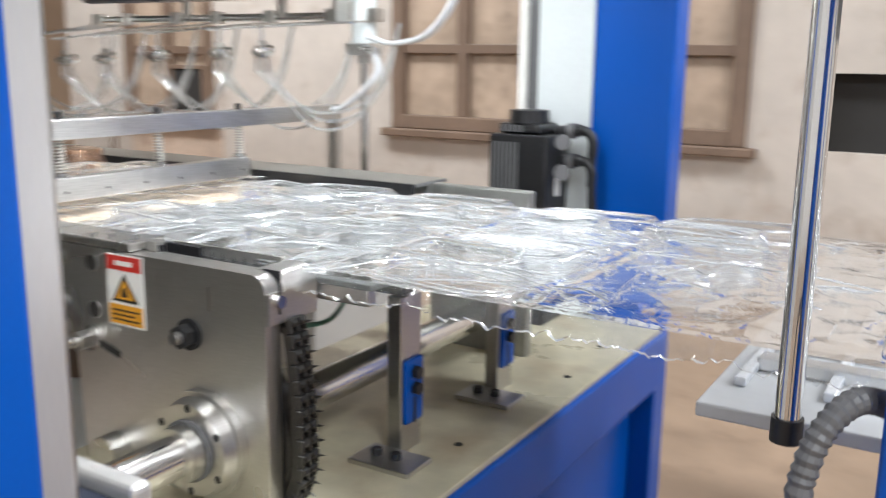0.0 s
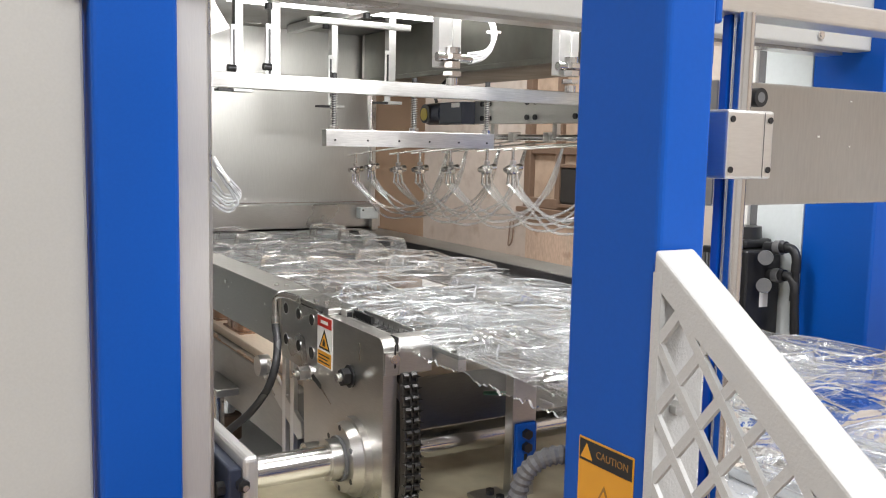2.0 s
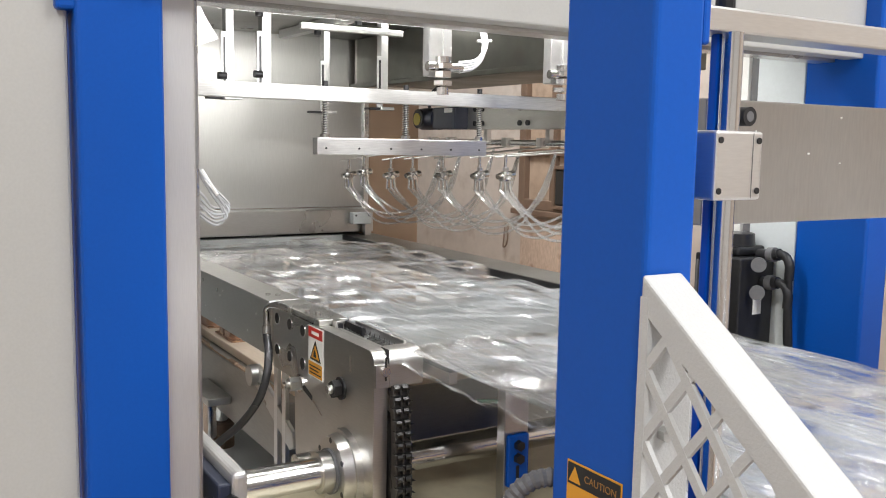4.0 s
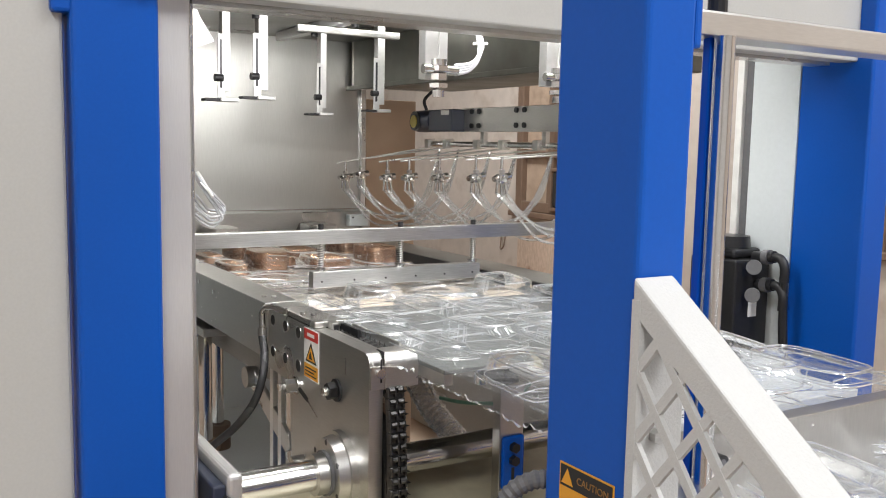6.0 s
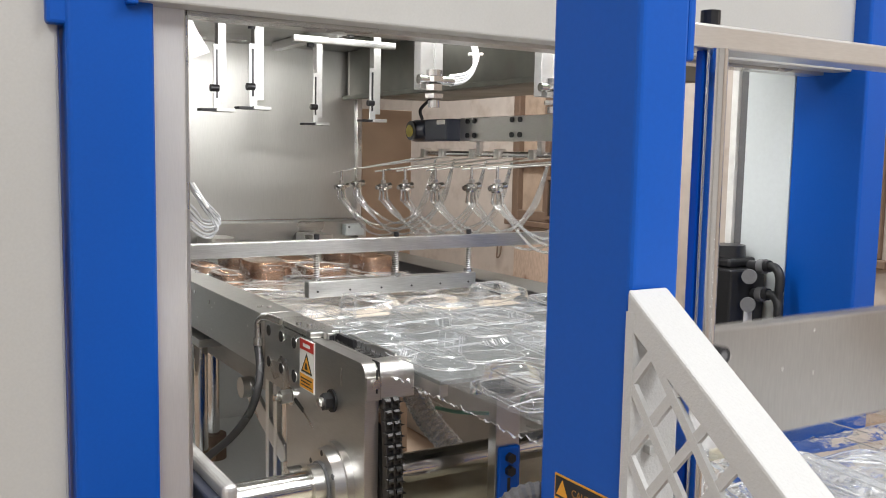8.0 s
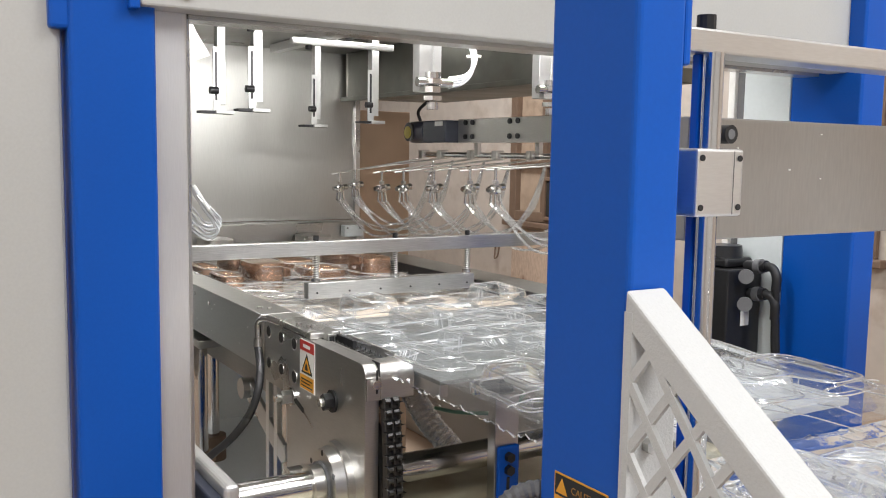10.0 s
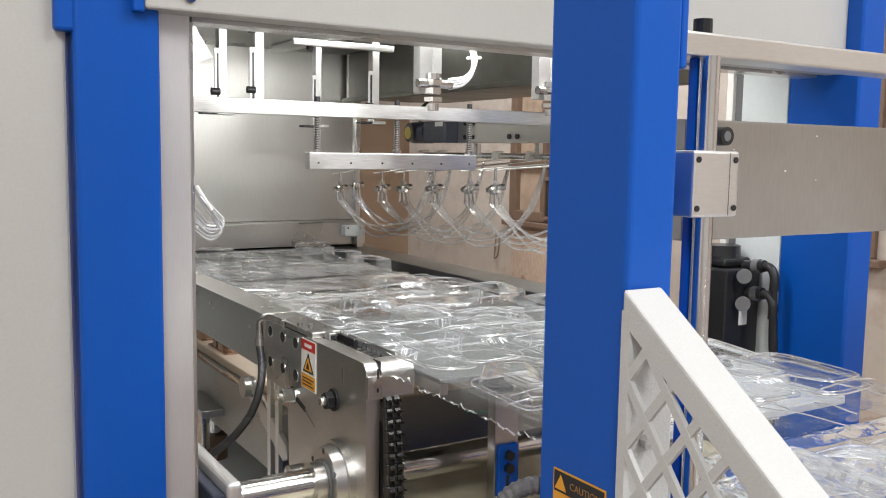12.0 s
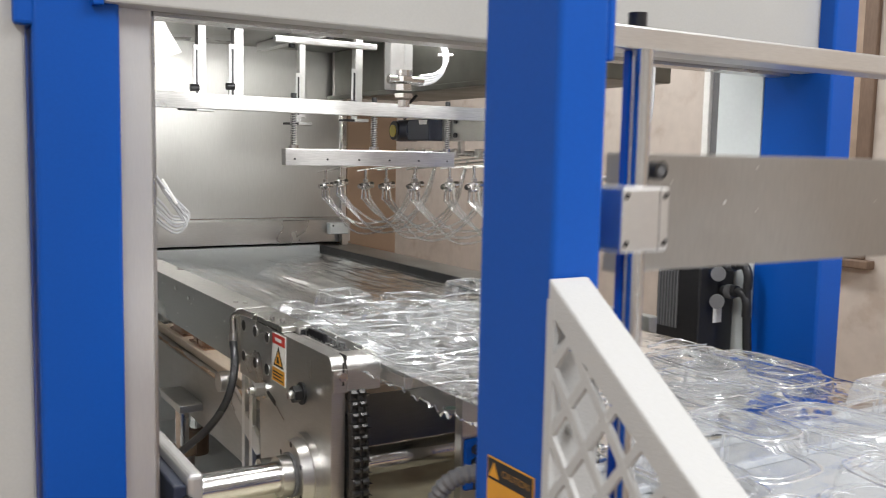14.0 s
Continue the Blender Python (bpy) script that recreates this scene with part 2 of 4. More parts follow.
def rod(p0, p1, r, seg=20, bm=None, r2=None):
    bm = bm or bmesh.new()
    p0, p1 = Vector(p0), Vector(p1)
    d = p1 - p0
    m = Matrix.Translation((p0 + p1) / 2) @ d.to_track_quat("Z", "Y").to_matrix().to_4x4()
    bmesh.ops.create_cone(bm, cap_ends=True, segments=seg, radius1=r, radius2=r if r2 is None else r2, depth=d.length, matrix=m)
    return bm


def sweep(points, r, seg=10, bm=None, ribs=0.0, steps=8):
    """A tube along a smooth line through the points; ribs: how far every second ring stands out."""
    bm = bm or bmesh.new()
    pts = [Vector(p) for p in points]
    ext = [2 * pts[0] - pts[1]] + pts + [2 * pts[-1] - pts[-2]]
    line = []
    for i in range(1, len(ext) - 2):
        a, b, c, d = ext[i - 1:i + 3]
        for k in range(steps):
            u = k / steps
            line.append(0.5 * (2 * b + (c - a) * u + (2 * a - 5 * b + 4 * c - d) * u * u + (3 * b - a - 3 * c + d) * u ** 3))
    line.append(pts[-1])
    rings, side = [], None
    for i, p in enumerate(line):
        t = (line[min(i + 1, len(line) - 1)] - line[max(i - 1, 0)]).normalized()
        if side is None:
            side = t.orthogonal().normalized()
        side = (side - t * side.dot(t)).normalized()
        up = t.cross(side)
        rr = r + (ribs if i % 2 else 0)
        rings.append([bm.verts.new(p + rr * (math.cos(2 * math.pi * k / seg) * side + math.sin(2 * math.pi * k / seg) * up)) for k in range(seg)])
    for a, b in zip(rings, rings[1:]):
        for k in range(seg):
            bm.faces.new((a[k], a[(k + 1) % seg], b[(k + 1) % seg], b[k]))
    bm.faces.new(rings[0][::-1])
    bm.faces.new(rings[-1])
    return bm


def prism(outline, axis, lo, hi, bevel=0.0):
    """A flat outline pushed along an axis; the outline gives the two other coordinates in order."""
    bm = bmesh.new()

    def at(p, h):
        return {"x": (h, p[0], p[1]), "y": (p[0], h, p[1]), "z": (p[0], p[1], h)}[axis]
    a = [bm.verts.new(at(p, lo)) for p in outline]
    b = [bm.verts.new(at(p, hi)) for p in outline]
    bm.faces.new(a[::-1])
    bm.faces.new(b)
    for i in range(len(a)):
        j = (i + 1) % len(a)
        bm.faces.new((a[i], a[j], b[j], b[i]))
    if bevel:
        bmesh.ops.bevel(bm, geom=list(bm.edges), offset=bevel, segments=2, affect="EDGES", profile=0.5)
    return bm


def arc(cx, cy, r, a0, a1, n=8):
    return [(cx + r * math.cos(radians(a0 + (a1 - a0) * i / n)), cy + r * math.sin(radians(a0 + (a1 - a0) * i / n))) for i in range(n + 1)]


def socket_screw(parent, at, axis, r=0.006, h=0.004, mat=None):
    a, p = Vector(axis), Vector(at)
    bm = rod(p, p + a * h, r, 14)
    return part("screw", bm, mat or BLACK, parent)


def words(text, size, m, mat, parent, name="lettering"):
    cu = bpy.data.curves.new(name, "FONT")
    cu.body, cu.size, cu.align_x, cu.align_y, cu.extrude = text, size, "CENTER", "CENTER", 0.0002
    tmp = new("tmp_text", cu)
    me = bpy.data.meshes.new_from_object(tmp.evaluated_get(bpy.context.evaluated_depsgraph_get()))
    bpy.data.objects.remove(tmp)
    bpy.data.curves.remove(cu)
    me.materials.clear()
    me.materials.append(mat)
    return share(name, me, parent, m)


# ---------------- the hall ----------------
def hall():
    solo("floor", box(-14, 8, -5, 5.3, -0.2, 0.0), FLOOR, "dusty brown concrete factory floor", "floor", "structure")
    # unseen ceiling, south and east walls, added pale to bounce light on the metal
    solo("ceiling", box(-14, 8, -5, 5.3, 4.6, 4.8), PALEBOUNCE, "unseen pale hall ceiling added to bounce light", "ceiling", "structure")
    solo("wall_south", box(-14, 8, -5.3, -5, 0, 4.6), PALEBOUNCE, "unseen pale hall wall added to bounce light", "wall", "structure")
    solo("wall_east", box(8, 8.3, -5, 5, 0, 4.6), PALEBOUNCE, "unseen pale hall wall added to bounce light", "wall", "structure")
    solo("wall_west", box(-14.3, -14, -5, 5, 0, 4.6), PLASTER, "stained tan plaster wall", "wall", "structure")
    # north wall with its window openings cut through
    holes = [(-6.08, -5.12, 0.88, 2.6), (-3.5, -2.45, 0.90, 2.6), (-1.75, -1.22, 0.90, 2.6), (-0.85, 0.6, 0.90, 1.30)]
    bm = bmesh.new()
    x = -14
    for a, b, z0, z1 in holes:
        box(x, a, 5, 5.3, 0, 4.6, bm=bm)
        box(a, b, 5, 5.3, 0, z0, bm=bm)
        box(a, b, 5, 5.3, z1, 4.6, bm=bm)
        x = b
    box(x, 8, 5, 5.3, 0, 4.6, bm=bm)
    solo("wall_north", bm, PLASTER, "stained tan plaster wall with old window openings", "wall", "structure")
    for i, (a, b, z0, z1) in enumerate(holes[:3]):
        w = thing(f"window_{i + 1}", (a, 5.05, z0), "old brown wooden window boarded over with panels", "window", kind="structure")
        for u0, u1, v0, v1 in ((a, a + 0.09, z0, z1), (b - 0.09, b, z0, z1), (a + 0.09, b - 0.09, z0, z0 + 0.09), (a + 0.09, b - 0.09, z1 - 0.09, z1)):
            part("window_frame", box(u0, u1, 4.97, 5.08, v0, v1, 0.008), DARKWOOD, w)
        mid = (a + b) / 2
        if b - a > 0.7:
            part("mullion", box(mid - 0.04, mid + 0.04, 4.985, 5.07, z0 + 0.09, z1 - 0.09, 0.006), DARKWOOD, w)
        zt = z0 + 0.48
        part("transom", box(a + 0.09, b - 0.09, 4.99, 5.065, zt, zt + 0.06, 0.006), DARKWOOD, w)
        part("pane", box(a + 0.05, b - 0.05, 5.03, 5.05, z0 + 0.05, z1 - 0.05), GLASSDARK, w, "dusty board behind the frame")
        part("window_sill", box(a - 0.06, b + 0.06, 4.93, 5.06, z0 - 0.05, z0, 0.008), DARKWOOD, w)
    hk = thing("wall_hook", (-6.25, 4.97, 0.5), "bent dark wire hook on the plaster wall", "hook")
    part("wire", sweep([(-6.29, 4.985, 0.72), (-6.29, 4.97, 0.56), (-6.275, 4.96, 0.50), (-6.22, 4.96, 0.55), (-6.215, 4.97, 0.72)], 0.007, 8), DARKWOOD, hk, smooth=True)
    solo("wall_patch", box(-6.05, -5.05, 4.988, 5.0, 0.05, 0.80, 0.004), PEEL, "peeling reddish stained plaster under the old window", "wall", "structure")
    solo("wall_recess", box(-0.9, 0.7, 5.1, 5.25, 0.85, 1.35), DARK, "recess in the hall wall, its shade painted near-black", "recess", "structure")
    fan = thing("wall_vent", (-5.36, 4.98, 0.92), "square ventilation opening in the boarded window, painted near-black for shade", "vent")
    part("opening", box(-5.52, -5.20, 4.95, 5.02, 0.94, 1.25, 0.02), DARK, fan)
    for x0, x1, z0, z1 in ((-5.55, -5.5201, 0.91, 1.28), (-5.1999, -5.17, 0.91, 1.28), (-5.5199, -5.2001, 1.2505, 1.28), (-5.5199, -5.2001, 0.91, 0.9395)):
        part("rim", box(x0, x1, 4.94, 5.02, z0, z1, 0.004), DARKWOOD, fan)


# ---------------- the forming station ----------------
def forming_station():
    s = thing("forming_station", (-1.9, 1.4, 0), "blue and cream framed forming station with stainless lining", "machine")
    part("near_post", box(-0.99, -0.862, 0.379, 0.515, 0, 2.6, 0.008, seg=3), BLUE, s)
    part("hinge", box(-0.95, -0.866, 0.352, 0.385, 1.652, 1.80, 0.006), BLUE, s)
    part("side_panel", box(-0.93, -0.885, -0.9, 0.372, 0.05, 2.6, 0.006), CREAM, s, "cream sheet door panel")
    part("reveal_strip", box(-0.99, -0.895, 0.5151, 0.574, 0, 2.6, 0.004), REVEAL, s, "brushed steel reveal strip")
    part("reveal_return", box(-0.99, -0.90, 0.5741, 0.581, 0, 2.6, 0.002), PLATE, s)
    # header over the opening
    h = part("header_panel", box(-0.90, -0.842, 0.487, 2.33, 1.696, 2.6, 0.004), CREAM, s, "cream header panel")
    part("header_lip", box(-0.96, -0.90, 0.52, 2.27, 1.688, 1.697), PLATE, s)
    part("header_back_tab", box(-0.862, -0.8425, 0.468, 0.4865, 1.69, 1.95, 0.003), BLUE, s)
    for y in (0.56, 2.1):
        bm = rod((-0.842, y, 1.722), (-0.837, y, 1.722), 0.011, 18)
        rod((-0.837, y, 1.722), (-0.835, y, 1.722), 0.006, 18, bm)
        part("button_screw", bm, CHROME, h)
    part("far_post", box(-1.015, -0.795, 2.305, 2.405, 0, 2.6, 0.008, seg=3), BLUE, s)
    part("base_beam", box(-0.93, -0.772, 0.52, 2.304, 0.49, 0.634, 0.006), BLUE, s)
    part("lower_web", box(-0.90, -0.86, 0.52, 2.304, 0.0, 0.4895), BLUE, s)
    part("base_plate", box(-1.43, -0.782, 0.60, 2.29, 0.6341, 0.646, 0.002), GALV, s, "oily galvanised base plate")
    for px, py in ((-0.84, 1.80), (-0.86, 1.35), (-0.84, 1.05), (-0.86, 2.05)):
        part("hole", rod((px, py, 0.6462), (px, py, 0.6475), 0.008, 14), DARK, s)
    part("near_lining", box(-3.05, -0.99, 0.555, 0.573, 0.65, 1.92), STEEL, s, "brushed steel lining sheet")
    part("roof_lining", box(-3.05, -0.96, 0.573, 2.40, 1.90, 1.92), ROOFSTEEL, s, "dull stainless roof sheet")
    back = part("back_lining", box(-3.09, -3.05, 0.573, 1.93, 1.165, 1.90), WALLSTEEL, s, "stainless back lining sheet")
    part("lining_edge", box(-3.075, -3.03, 1.93, 1.955, 1.10, 1.90, 0.003), PLATE, s)
    part("slot_beam", box(-3.06, -2.93, 0.573, 1.93, 1.062, 1.163, 0.004), STEEL, s, "steel cross beam above the film slot")
    # near-black block put behind the film slot for the shade there
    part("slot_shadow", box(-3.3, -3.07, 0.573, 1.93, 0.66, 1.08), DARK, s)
    part("lower_back_panel", box(-2.99, -2.95, 0.573, 1.93, 0.0, 1.05), PALE, s, "pale grey lower back panel")
    part("drip_tray", box(-2.94, -1.435, 0.60, 1.72, 0.33, 0.35, 0.003), PALE, s, "pale grey drip tray")
    part("far_panel", box(-1.180, -1.018, 2.308, 2.33, 0.0, 2.6, 0.003), PALE, s, "pale grey side panel")
    part("panel_gap", box(-1.2145, -1.182, 2.32, 2.34, 0.0, 2.6), RUBBER, s)
    part("panel_edge", box(-1.240, -1.216, 2.308, 2.33, 0.0, 2.6, 0.002), LABELWHITE, s)
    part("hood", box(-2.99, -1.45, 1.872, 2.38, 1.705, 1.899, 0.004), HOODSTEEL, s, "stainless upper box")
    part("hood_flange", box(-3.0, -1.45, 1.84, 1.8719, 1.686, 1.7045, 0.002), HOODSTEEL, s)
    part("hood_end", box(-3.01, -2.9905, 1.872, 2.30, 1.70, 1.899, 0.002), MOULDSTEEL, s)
    # bars under the roof
    for x, y0, y1, z in ((-2.02, 0.62, 1.50, 1.845), (-2.35, 1.35, 1.75, 1.835), (-1.75, 1.50, 1.80, 1.845)):
        part("roof_bar", box(x - 0.013, x + 0.013, y0, y1, z + 0.006, z + 0.028, 0.002), ALU, s)
    for y in (0.80, 1.50):
        part("roof_rail", box(-2.9, -1.2, y - 0.02, y + 0.02, 1.866, 1.898, 0.002), ALU, s)
    for px, py in ((-2.03, 1.09), (-2.36, 1.42), (-2.03, 1.42)):
        socket_screw(s, (px, py, 1.845), (0, 0, -1), 0.012, 0.018)
    # lit tubes under the roof: one behind the header, a rear one added
    for x in (-1.12, -2.31):
        part("tube_light", rod((x, 0.75 if x > -2 else 1.05, 1.889), (x, 1.95, 1.889), 0.010, 12), LED, s, "lit fluorescent tube, the rear one added", smooth=True)
    # upstream casing that the film comes from
    part("upstream_casing", box(-7.0, -3.3, 0.45, 0.50, 0, 2.2), CREAM, s)
    part("upstream_casing", box(-7.0, -3.12, 2.0, 2.26, 0.0, 1.66, 0.003), TANBOARD, s, "tan board casing")
    part("upstream_casing", box(-7.0, -3.12, 0.50, 2.26, 1.92, 2.2), CREAM, s)
    part("upstream_casing", box(-7.05, -7.0, 0.45, 2.26, 0, 2.2), CREAM, s)


def hanger(x, y, z0, z1, w, group="hangers under the roof"):
    t = thing("hanging_bracket", (x, y, z0), "slotted aluminium hanging bracket with a flat foot", "bracket", group)
    part("strap", box(x - 0.006, x + 0.006, y - w * 0.45, y + w * 0.75, z0 + 0.03, z1, 0.001), HANGER, t)
    part("flank", box(x - 0.030, x - 0.006, y - w * 0.45, y - w * 0.45 + 0.004, z0 + 0.03, z1, 0.001), STEEL, t)
    part("slider", box(x + 0.006, x + 0.011, y - w * 1.25, y - w * 0.2, z0 + 0.01, z0 + 0.20, 0.001), HANGER, t)
    part("slot", box(x + 0.0111, x + 0.0122, y - w * 0.95, y - w * 0.62, z0 + 0.04, z0 + 0.185), BLACK, t)
    foot = part("foot", box(x - 0.02, x + 0.03, y - 0.022, y + 0.035, z0, z0 + 0.012, 0.002), HANGER, t)
    part("toe", box(x - 0.018, x + 0.026, y - 0.068, y - 0.0225, z0 + 0.001, z0 + 0.009, 0.001), BLACK, foot)
    part("knob", rod((x + 0.012, y - w * 0.8 - 0.020, z0 + 0.07), (x + 0.012, y - w * 0.8 + 0.006, z0 + 0.07), 0.011, 14), BLACK, t, smooth=True)


def chain_rail_near():
    r = thing("chain_rail", (-1.9, 0.96, 0.62), "stainless chain rail with a thick machined side plate", "conveyor rail")
    part("rail_body", box(-2.95, -1.547, 0.945, 0.975, 0.895, 1.038, 0.002), PLATE, r)
    part("rail_top", box(-2.95, -1.535, 0.937, 1.028, 1.0385, 1.046, 0.002), PLATE, r)
    part("cover_plate", box(-1.534, -1.25, 0.953, 1.028, 1.0305, 1.0455, 0.003), PLATE, r)
    part("rail_lip", box(-2.95, -1.16, 1.020, 1.0275, 0.99, 1.038), BLACK, r)
    outline = [(-1.545, 0.872), (-1.545, 1.030)] + [(-0.995, 1.030)] + arc(-0.985, 1.005, 0.025, 90, 0, 6) + [(-0.960, 0.60), (-1.385, 0.60), (-1.395, 0.872)]
    plate = part("side_plate", prism(outline, "y", 0.951, 0.983, 0.0015), PLATE, r, "thick machined steel plate")
    cap = [(-1.010, 0.955), (-1.010, 1.0305), (-0.995, 1.0305)] + arc(-0.9795, 1.003, 0.0275, 90, 0, 6) + [(-0.952, 0.955)]
    part("corner_cap", prism(cap, "y", 0.9835, 1.062, 0.002), PLATE, r)
    part("cap_front", prism([(-0.9598, 0.955), (-0.9598, 1.004), (-0.9525, 1.004), (-0.9525, 0.955)], "y", 0.9515, 0.983, 0.001), PLATE, r)
    part("cap_seam", box(-0.992, -0.958, 0.9832, 0.9848, 1.0, 1.0325), BLACK, r)
    part("cap_slot", box(-0.9518, -0.9512, 0.972, 0.976, 0.97, 1.02), BLACK, r)
    bm = rod((-0.9525, 0.972, 0.990), (-0.945, 0.972, 0.990), 0.010, 16)
    part("cap_screw", bm, CHROME, r, smooth=True)
    for x in (-1.513, -1.427, -1.342):
        for z in (1.004, 0.923):
            bm = rod((x, 0.9508, z), (x, 0.9495, z), 0.0135, 20)
            part("bolt_hole", bm, DARK, plate)
            ring = rod((x, 0.9510, z), (x, 0.9500, z), 0.016, 20)
            part("countersink", ring, CHROME, plate)
    # two adjusting bolts, one of them in a slot
    for bx, bz, rr, ln in ((-1.116, 0.918, 0.017, 0.030), (-1.352, 0.872, 0.015, 0.042)):
        b = part("bolt", rod((bx, 0.951, bz), (bx, 0.951 - ln, bz), rr * 0.6, 14), STEEL, plate, smooth=True)
        part("washer", rod((bx, 0.9505, bz), (bx, 0.945, bz), rr * 1.5, 20), CHROME if ln > 0.035 else BLACK, b)
        part("nut", rod((bx, 0.944, bz), (bx, 0.944 - ln * 0.6, bz), rr * 1.15, 6), STEEL if ln > 0.035 else BLACK, b)
        part("end", rod((bx, 0.951 - ln, bz), (bx, 0.945 - ln, bz), rr * 0.55, 14), CHROME, b)
    part("slot", prism([(-1.345, 0.862), (-1.285, 0.846), (-1.281, 0.858), (-1.340, 0.876)], "y", 0.9497, 0.9508), DARK, plate)
    part("scribe", prism([(-1.283, 0.848), (-1.226, 0.824), (-1.225, 0.827), (-1.282, 0.853)], "y", 0.9502, 0.9508), CHROME, plate)
    part("scribe", prism([(-1.075, 0.962), (-1.071, 0.962), (-1.071, 1.0), (-1.075, 1.0)], "y", 0.9502, 0.9508), CHROME, plate)
    # warning label
    x0, x1, z0, z1 = -1.303, -1.218, 0.906, 1.026
    lb = part("warning_label", box(x0, x1, 0.9492, 0.9512, z0, z1), LABELWHITE, plate, "warning label with red head and yellow foot")
    part("label_head", box(x0 + 0.002, x1 - 0.002, 0.9484, 0.9492, z1 - 0.026, z1 - 0.002), RED, lb)
    part("label_foot", box(x0 + 0.003, x1 - 0.003, 0.9484, 0.9492, z0 + 0.003, z0 + 0.036), YELLOW, lb)
    cx, zb, zt = (x0 + x1) / 2, z0 + 0.041, z1 - 0.031
    part("triangle", prism([(cx - 0.032, zb), (cx + 0.032, zb), (cx, zt)], "y", 0.9484, 0.9492), INK, lb)
    part("triangle_face", prism([(cx - 0.023, zb + 0.005), (cx + 0.023, zb + 0.005), (cx, zt - 0.010)], "y", 0.9478, 0.9484), YELLOW, lb)
    part("pictogram", prism([(cx - 0.008, zb + 0.009), (cx + 0.008, zb + 0.009), (cx + 0.004, zb + 0.022), (cx, zt - 0.022), (cx - 0.006, zb + 0.02)], "y", 0.9472, 0.9478), INK, lb)
    for k in range(3):
        part("print_bar", box(x0 + 0.010, x1 - 0.010 - 0.012 * (k % 2), 0.9478, 0.9484, z0 + 0.009 + 0.008 * k, z0 + 0.012 + 0.008 * k), INK, lb)
    part("print_bar", box(x0 + 0.022, x1 - 0.022, 0.9478, 0.9484, z1 - 0.018, z1 - 0.010), LABELWHITE, lb)
    for x, z in ((-2.15, 1.015), (-2.00, 1.005)):
        part("rivet", rod((x, 0.945, z), (x, 0.941, z), 0.006, 12), CHROME, r, smooth=True)
    for x, y in ((-1.60, 0.985), (-1.33, 0.985), (-1.36, 0.97), (-1.62, 0.965)):
        part("top_screw", rod((x, y, 1.046), (x, y, 1.051), 0.007, 14), CHROME, r, smooth=True)
    rnd = random.Random(5)
    for _ in range(10):
        fx, fz, fr = rnd.uniform(-2.6, -1.6), rnd.uniform(0.91, 1.02), rnd.uniform(0.0015, 0.003)
        part("fleck", box(fx - fr, fx + fr, 0.9438, 0.9451, fz - fr, fz + fr * 0.6), LABELWHITE, r)
    # black strip drawn for the shade in the gap between rail and film
    part("rail_gap_shade", box(-2.95, -1.26, 1.0286, 1.0335, 1.010, 1.041), BLACK, r)
    part("chain_trench", box(-1.25, -1.01, 0.984, 1.045, 0.99, 1.0185), CHAIN, r)
    part("trench_cover", box(-1.22, -1.012, 0.9845, 0.996, 1.0186, 1.0295, 0.001), PLATE, r)
    part("trench_wall", box(-1.25, -1.01, 1.046, 1.052, 0.97, 1.036, 0.001), PLATE, r)
    part("sensor", box(-1.248, -1.222, 0.985, 1.005, 1.013, 1.046, 0.002), PLATE, r)
    part("sensor_eye", box(-1.2219, -1.2205, 0.989, 1.001, 1.022, 1.040, 0.001), BLACK, r)
    # chain: over the top, down the end and round the lower sprocket
    path = [(-1.24 + 0.0235 * i, 1.046 - 0.0009 * i) for i in range(10)]
    down = [(-0.948 + 0.018 * math.sin(min(1, i / 7) * 1.5), 0.948 - 0.0235 * i) for i in range(9)]
    a0 = 5
    arc_pts = [(-1.088 + 0.160 * math.cos(radians(a0 - 8.4 * i)), 0.745 + 0.160 * math.sin(radians(a0 - 8.4 * i))) for i in range(12)]
    ch = part("chain", rod((-1.0885, 0.986, 0.745), (-1.0885, 1.026, 0.745), 0.142, 40), CHAIN, r, "oily spiked transport chain on its sprocket")
    mesh_link = bpy.data.meshes.new("link")
    bm = bmesh.new()
    for y in (-0.018, -0.001, 0.016):
        box(-0.0055, 0.0055, y - 0.0022, y + 0.0022, -0.0108, 0.0108, 0.0012, bm, 1)
    for y in (-0.010, 0.0085):
        rod((0, y - 0.006, 0.004), (0, y + 0.006, 0.004), 0.0075, 8, bm)
    rod((0.003, 0.017, 0.0), (0.017, 0.019, 0.002), 0.0030, 5, bm, 0.0004)
    bmesh.ops.recalc_face_normals(bm, faces=bm.faces)
    bm.to_mesh(mesh_link)
    bm.free()
    mesh_link.materials.append(CHAIN)
    pts = down + arc_pts
    bm = bmesh.new()
    prev = None
    for x, z in [(-0.962, 0.955)] + pts:
        u = Vector((x + 1.0885, 0, z - 0.745)).normalized()
        cur = [bm.verts.new((x - 0.004 * u.x, 0.986, z - 0.004 * u.z)), bm.verts.new((x - 0.004 * u.x, 1.026, z - 0.004 * u.z)), bm.verts.new((x - 0.016 * u.x, 1.026, z - 0.016 * u.z)), bm.verts.new((x - 0.016 * u.x, 0.986, z - 0.016 * u.z))]
        if prev:
            for k in range(4):
                bm.faces.new((prev[k], prev[(k + 1) % 4], cur[(k + 1) % 4], cur[k]))
        prev = cur
    part("chain_bed", bm, CHAIN, ch)
    for i, (x, z) in enumerate(pts):
        xa, za = pts[max(i - 1, 0)]
        xb, zb2 = pts[min(i + 1, len(pts) - 1)]
        ang = math.degrees(math.atan2(zb2 - za, xb - xa)) + 90
        share("link", mesh_link, ch, pose(x, 1.006, z, 0, -ang, 0))
    for i, (x, z) in enumerate(path):
        share("link", mesh_link, ch, pose(x, 1.016, z - 0.027, 0, -92, 0))


